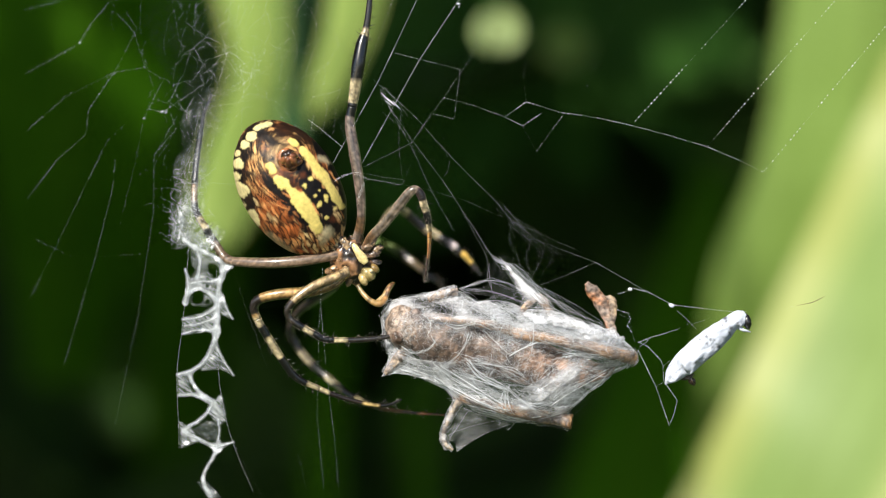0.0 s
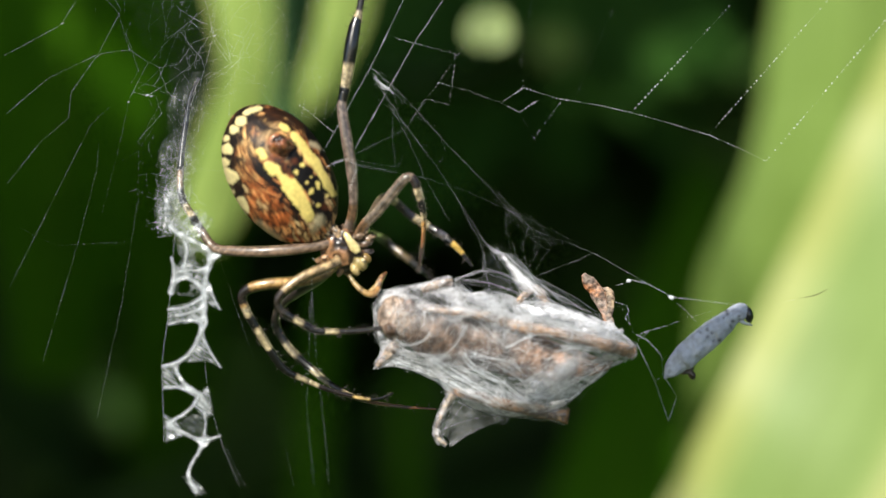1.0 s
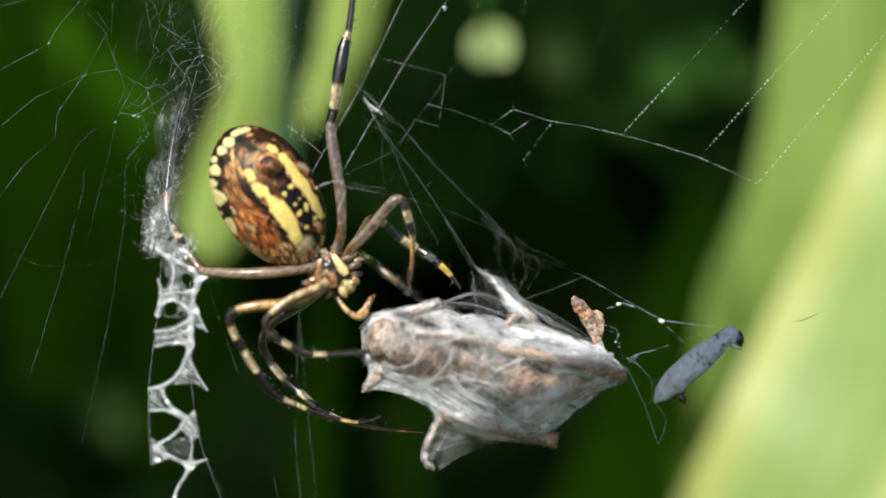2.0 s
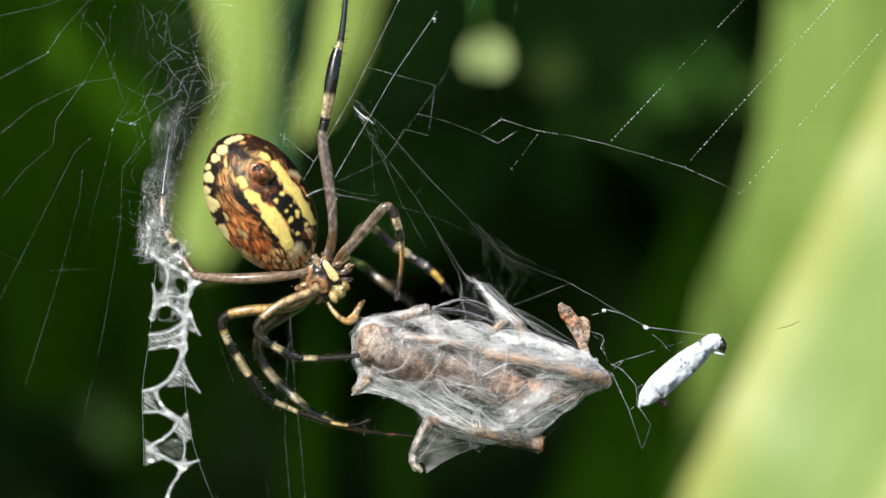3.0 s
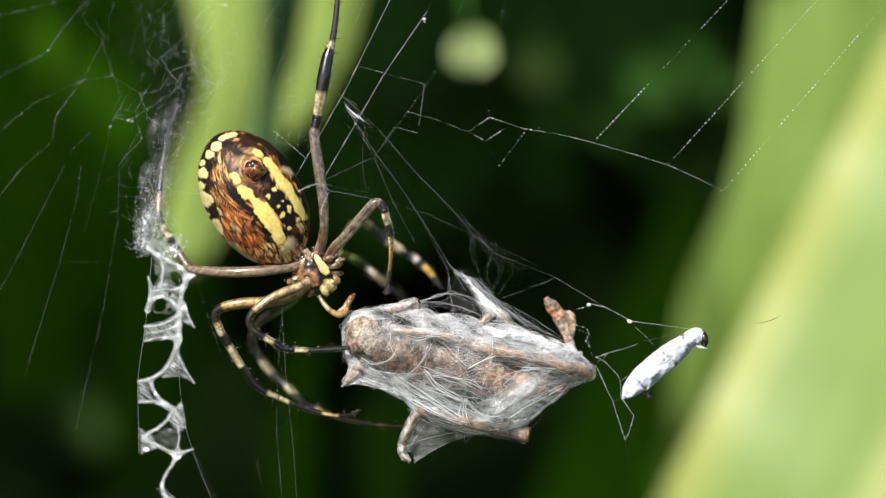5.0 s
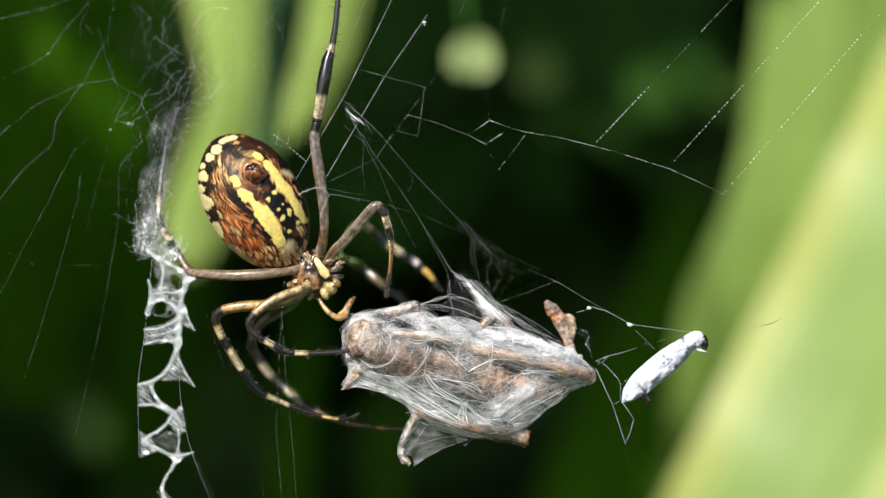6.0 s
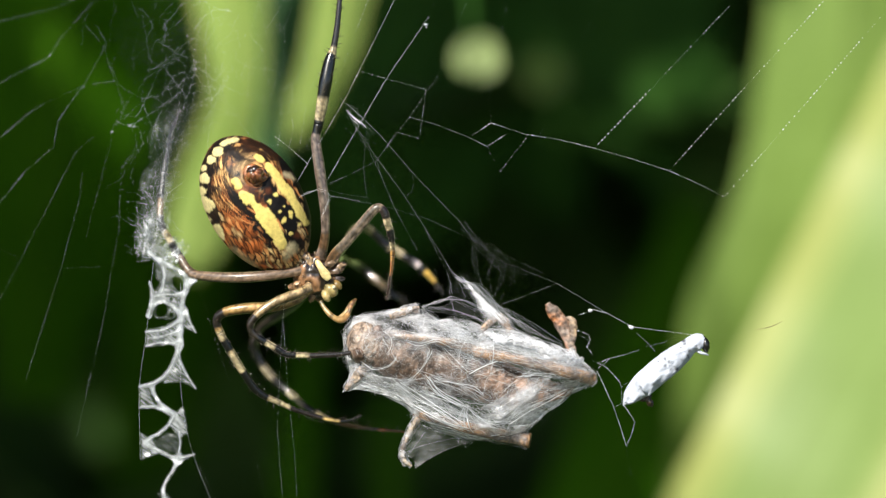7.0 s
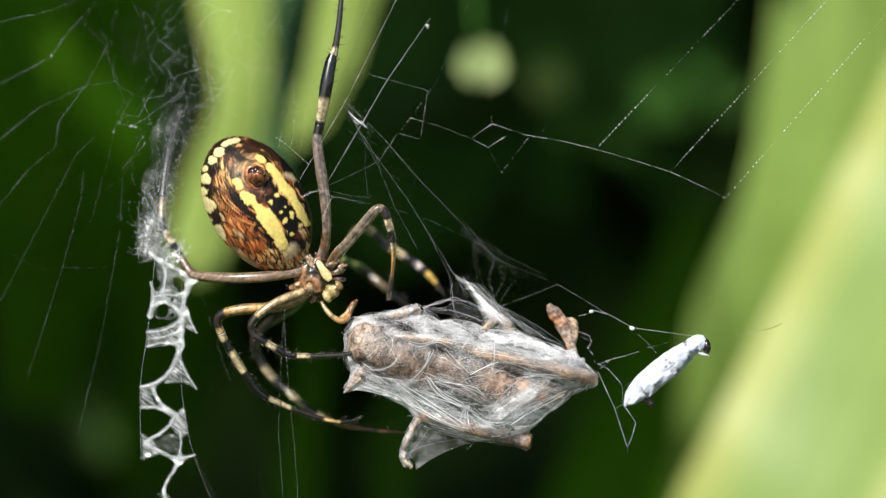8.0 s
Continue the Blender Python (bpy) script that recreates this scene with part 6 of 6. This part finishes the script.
        for i, j in ij:
            f.append(tuple(used.setdefault(k, len(used)) for k in (i * m + j, i * m + j + 1, (i + 1) * m + j + 1, (i + 1) * m + j)))
        idx = list(used)
        v = [G(gx.flat[k], gy.flat[k], .1 + .16 * noise.noise(Vector((gx.flat[k] * .06, gy.flat[k] * .06, 2)))) for k in idx]
        return v, f, np.repeat(np.clip(cover[idx], 0, 1.3)[:, None], 3, 1)

    part("silk_film", ladder(), M_BAND, band)
    part("silk_strand", join(lint), M_SILK, band, kind="stuff")

    # loose silk at the band's upper end: fine broken threads that catch on one another, with a faint haze between
    tangle = []

    def stray(x, y, z, heading, steps, length, r):
        pts, a = [np.array([x, y], float)], heading
        for _ in range(steps):
            a += rng.normal(0, .45)
            pts.append(pts[-1] + np.array([math.cos(a), -math.sin(a)]) * length * rng.uniform(.5, 1.4))
        q = [G(*k, z + rng.normal(0, .08)) for k in pts]
        for u, w in zip(q[:-1], q[1:]):
            tangle.append(fibre([u, (u + w) / 2 + rng.normal(0, .04, 3), w], r, 5))
        for k in q[1:-1]:
            if rng.random() < .45:
                tangle.append(ball(k, np.eye(3) * rng.uniform(.010, .032) ** 1.0, 5, 4))

    for i in range(70):
        k = rng.random()
        stray(258 + 66 * k ** 1.2 + rng.normal(0, 12 + 12 * k), 470 - 290 * k + rng.normal(0, 10), .6 + 4.0 * k + rng.normal(0, .3), rng.normal(1.3, .7), 4, 12, rng.uniform(.001, .0022))
    for i in range(44):
        stray(rng.normal(325, 72), rng.uniform(-10, 240), 4.6 + rng.normal(0, .9), rng.normal(.95, .6), 5, 30, rng.uniform(.0009, .0022))
    for i in range(16):
        stray(rng.normal(318, 62), rng.uniform(0, 230), 4.0 + rng.normal(0, .8), rng.normal(1.0, .5), 3, 24, rng.uniform(.0026, .005))
    for i in range(110):
        y = rng.uniform(330, 458)
        stray(268 + (420 - y) * .12 + rng.normal(0, 12), y, .7 + rng.normal(0, .25), rng.normal(1.5, .9), 5, 7, rng.uniform(.0016, .0045))
    for i in range(26):
        stray(rng.uniform(370, 545), rng.uniform(40, 255), 2.0 + rng.normal(0, .6), rng.normal(1.35, .25), 3, 20, rng.uniform(.0012, .003))
    part("silk_tangle", join(tangle), M_SILK, ob, "hazy tangle of loose white silk", kind="stuff")
    for cx, w, d, h, dn in (((262, 430), 28, .7, 36, 1.0), ((266, 408), 30, 1.4, 58, 1.0), ((304, 452), 26, .3, 36, 1.3), ((276, 345), 32, 3.4, 70, .7), ((294, 265), 34, 4.2, 76, .36), ((312, 195), 50, 4.8, 66, .07), ((318, 95), 120, 5.4, 130, .03), ((812, 512), 26, -.3, 34, .10)):
        n = 22
        vv, cc = [], []
        for i in range(n + 1):
            for j in range(n + 1):
                s, t = 2 * i / n - 1, 2 * j / n - 1
                vv.append(G(cx[0] + s * w * (1 + .2 * math.sin(3 * t)) + 10 * t, cx[1] - t * h, d + .5 * noise.noise(Vector((s * 2, t * 2, cx[1])))))
                cc.append((dn * max(0, 1 - s * s - t * t) ** 0.8 * (0.7 + 0.8 * noise.noise(Vector((s * 3, t * 4, cx[1] + 5)))),) * 3)
        ff = [(i * (n + 1) + j, i * (n + 1) + j + 1, (i + 1) * (n + 1) + j + 1, (i + 1) * (n + 1) + j) for i in range(n) for j in range(n)
              if (2 * i / n - 1) ** 2 + (2 * j / n - 1) ** 2 < 1.0]
        part("silk_haze", (vv, ff, np.clip(cc, 0, 1)), M_HAZE, ob, "faint film of loose silk")

    # ragged net to the left
    ragged([(-10, 250, 1.4), (62, 190, 1.4), (148, 150, 1.4), (188, 75, 1.4), (170, 45, 1.4)], .013, .03)
    ragged([(-10, 150, 1.75), (85, 100, 1.75), (110, 62, 1.75), (165, 0, 1.75)], .013, .03)
    ragged([(-10, 368, 1.05), (45, 300, 1.05), (95, 258, 1.05), (100, 215, 1.05), (145, 152, 1.05)], .015, .03)
    ragged([(148, 150, 1.22), (200, 143, 1.22), (232, 165, 1.22), (200, 225, 1.22)], .012, .03)
    ragged([(-10, 545, 0.88), (60, 410, 0.88), (132, 270, 0.88), (165, 240, 0.88)], .010, .025)
    ragged([(45, 670, 0.7), (105, 480, 0.7), (140, 350, 0.7), (145, 300, 0.7)], .008, .02)
    ragged([(135, 770, 0.7), (180, 575, 0.7), (210, 400, 0.7), (213, 300, 0.7), (255, 230, 1.05)], .009, .022)
    ragged([(200, 225, 1.22), (185, 290, 1.22), (150, 420, 1.05)], .006, .015)
    ragged([(-10, 38, 1.75), (90, 15, 1.75), (140, -5, 1.75)], .012, .03)
    ragged([(205, 215, 1.05), (230, 222, 1.05), (280, 190, 1.22), (320, 160, 1.4)], .014, .034)
    ragged([(320, 205, 1.4), (345, 120, 1.57), (372, 160, 1.57), (395, 110, 1.57)], .014, .034)
    ragged([(330, 195, 1.57), (380, 165, 1.57), (412, 112, 1.57)], .012, .03)
    ragged([(0, 440, 0.7), (70, 475, 0.7), (190, 470, 0.7)], .005, .012)
    ragged([(365, 75, 1.57), (402, 12, 1.57)], .014, .034)
    ragged([(250, 174, .9), (284, 168, .9), (308, 132, .9), (345, 121, .9)], .014, .036)
    ragged([(363, 100, .9), (363, 126, .9), (374, 174, .9), (395, 153, .9), (413, 116, .9)], .016, .040)
    ragged([(329, 203, .9), (368, 179, .9), (392, 158, .9)], .014, .036)
    ragged([(215, 295, .9), (253, 253, .9), (243, 222, .9), (229, 221, .9)], .012, .030)
    ragged([(374, 174, .9), (368, 240, .9), (366, 300, .9)], .008, .020)
    ragged([(290, 30, 1.2), (300, 90, 1.2), (330, 120, 1.1)], .010, .026)
    ragged([(250, 20, 1.2), (262, 100, 1.2), (290, 130, 1.1), (306, 134, 1)], .010, .026)
    ragged([(330, 60, 1.2), (338, 90, 1.2), (345, 120, 1.1)], .010, .030)
    ragged([(153, 47, 1.2), (182, 79, 1.2), (200, 142, 1.1)], .009, .022)
    ragged([(440, 128, .9), (436, 175, .9)], .008, .024)
    ragged([(232, 163, 1), (250, 174, 1), (262, 215, 1), (290, 235, 1)], .011, .028)
    for x, y, r in ((229, 221, .07), (236, 223, .05), (197, 232, .05), (345, 121, .05), (374, 174, .04), (147, 153, .03), (87, 97, .05), (402, 18, .05), (200, 142, .03), (262, 392, .05)):
        part("silk_knot", ball(G(x, y, 3.6), axes_of(np.array([1.0, 0, .5]), r * 1.6, r * .7, r * .7), 10, 8, None, .6, x), M_SILK, ob, "small white silk knot")
    ragged([(345, 490, 1), (380, 600, 1), (405, 672, 1)], .007, .018)
    ragged([(345, 808, 0.2), (390, 900, 0.2)], .006, .012)
    ragged([(505, 500, -1.8), (497, 600, -1.8), (490, 760, -1.6), (500, 890, -1.5)], .010, .022)
    ragged([(500, 560, -1.8), (508, 680, -1.8), (520, 800, -1.6), (526, 890, -1.5)], .012, .024)
    ragged([(455, 820, 1), (470, 890, 1)], .006, .014)
    ragged([(560, 300, 1), (470, 60, 0.7), (455, -10, 0.7)], .004, .010)
    return ob


orb_web = build_web()

# ---- the sway of the web and what hangs in it ----
# seconds, sideways, depth, up, millimetres, and the turn about the upright, degrees
SWAY = [(0.0, 0.965, -1.78, -0.625, 0.0), (0.2, 0.918, -2.687, -0.808, 0.3), (0.5, 1.268, -4.41, -0.978, 1.0), (0.8, 1.386, -6.127, -0.51, 1.3),
        (1.0, 1.369, -7.166, 0.082, 1.4), (1.2, 0.999, -7.924, -0.016, 1.6), (1.5, 0.658, -9.03, 0.405, 2.0), (1.6, 0.634, -9.07, 0.334, 2.0),
        (1.7, 0.603, -9.07, -0.013, 2.0), (2.25, 0.334, -7.383, -0.45, 1.7), (2.8, 0.068, -5.268, -0.079, 1.2), (3.0, 0.011, -4.66, -0.145, 1.0),
        (3.2, -0.006, -3.621, 0.11, 0.9), (3.5, -0.064, -2.014, 0.291, 0.6), (4.0, 0.178, -0.447, 0.199, 0.3), (4.5, 0.371, 0.0, -0.055, 0.0),
        (4.7, 0.29, 0.0, -0.149, 0.0), (5.8, 0.337, 0.0, 0.046, 0.0), (6.0, 0.299, 0.0, 0.062, 0.0), (6.5, 0.0, 0.0, 0.0, 0.0),
        (7.0, 0.034, 0.0, -0.066, 0.0), (7.5, -0.185, 0.0, 0.169, 0.0), (8.0, -0.188, 0.0, 0.359, 0.0)]


def motions():
    for ob in (orb_web, spider, prey, small_prey):
        rest = Matrix.Translation(Vector(ob["anchor"]) * MM)
        walk(ob, [(t, Matrix.Translation(CENTRE + Vector((x, y, z)) * MM) @ pose(0, 0, 0, 0, 0, turn) @ rest) for t, x, y, z, turn in SWAY])


motions()
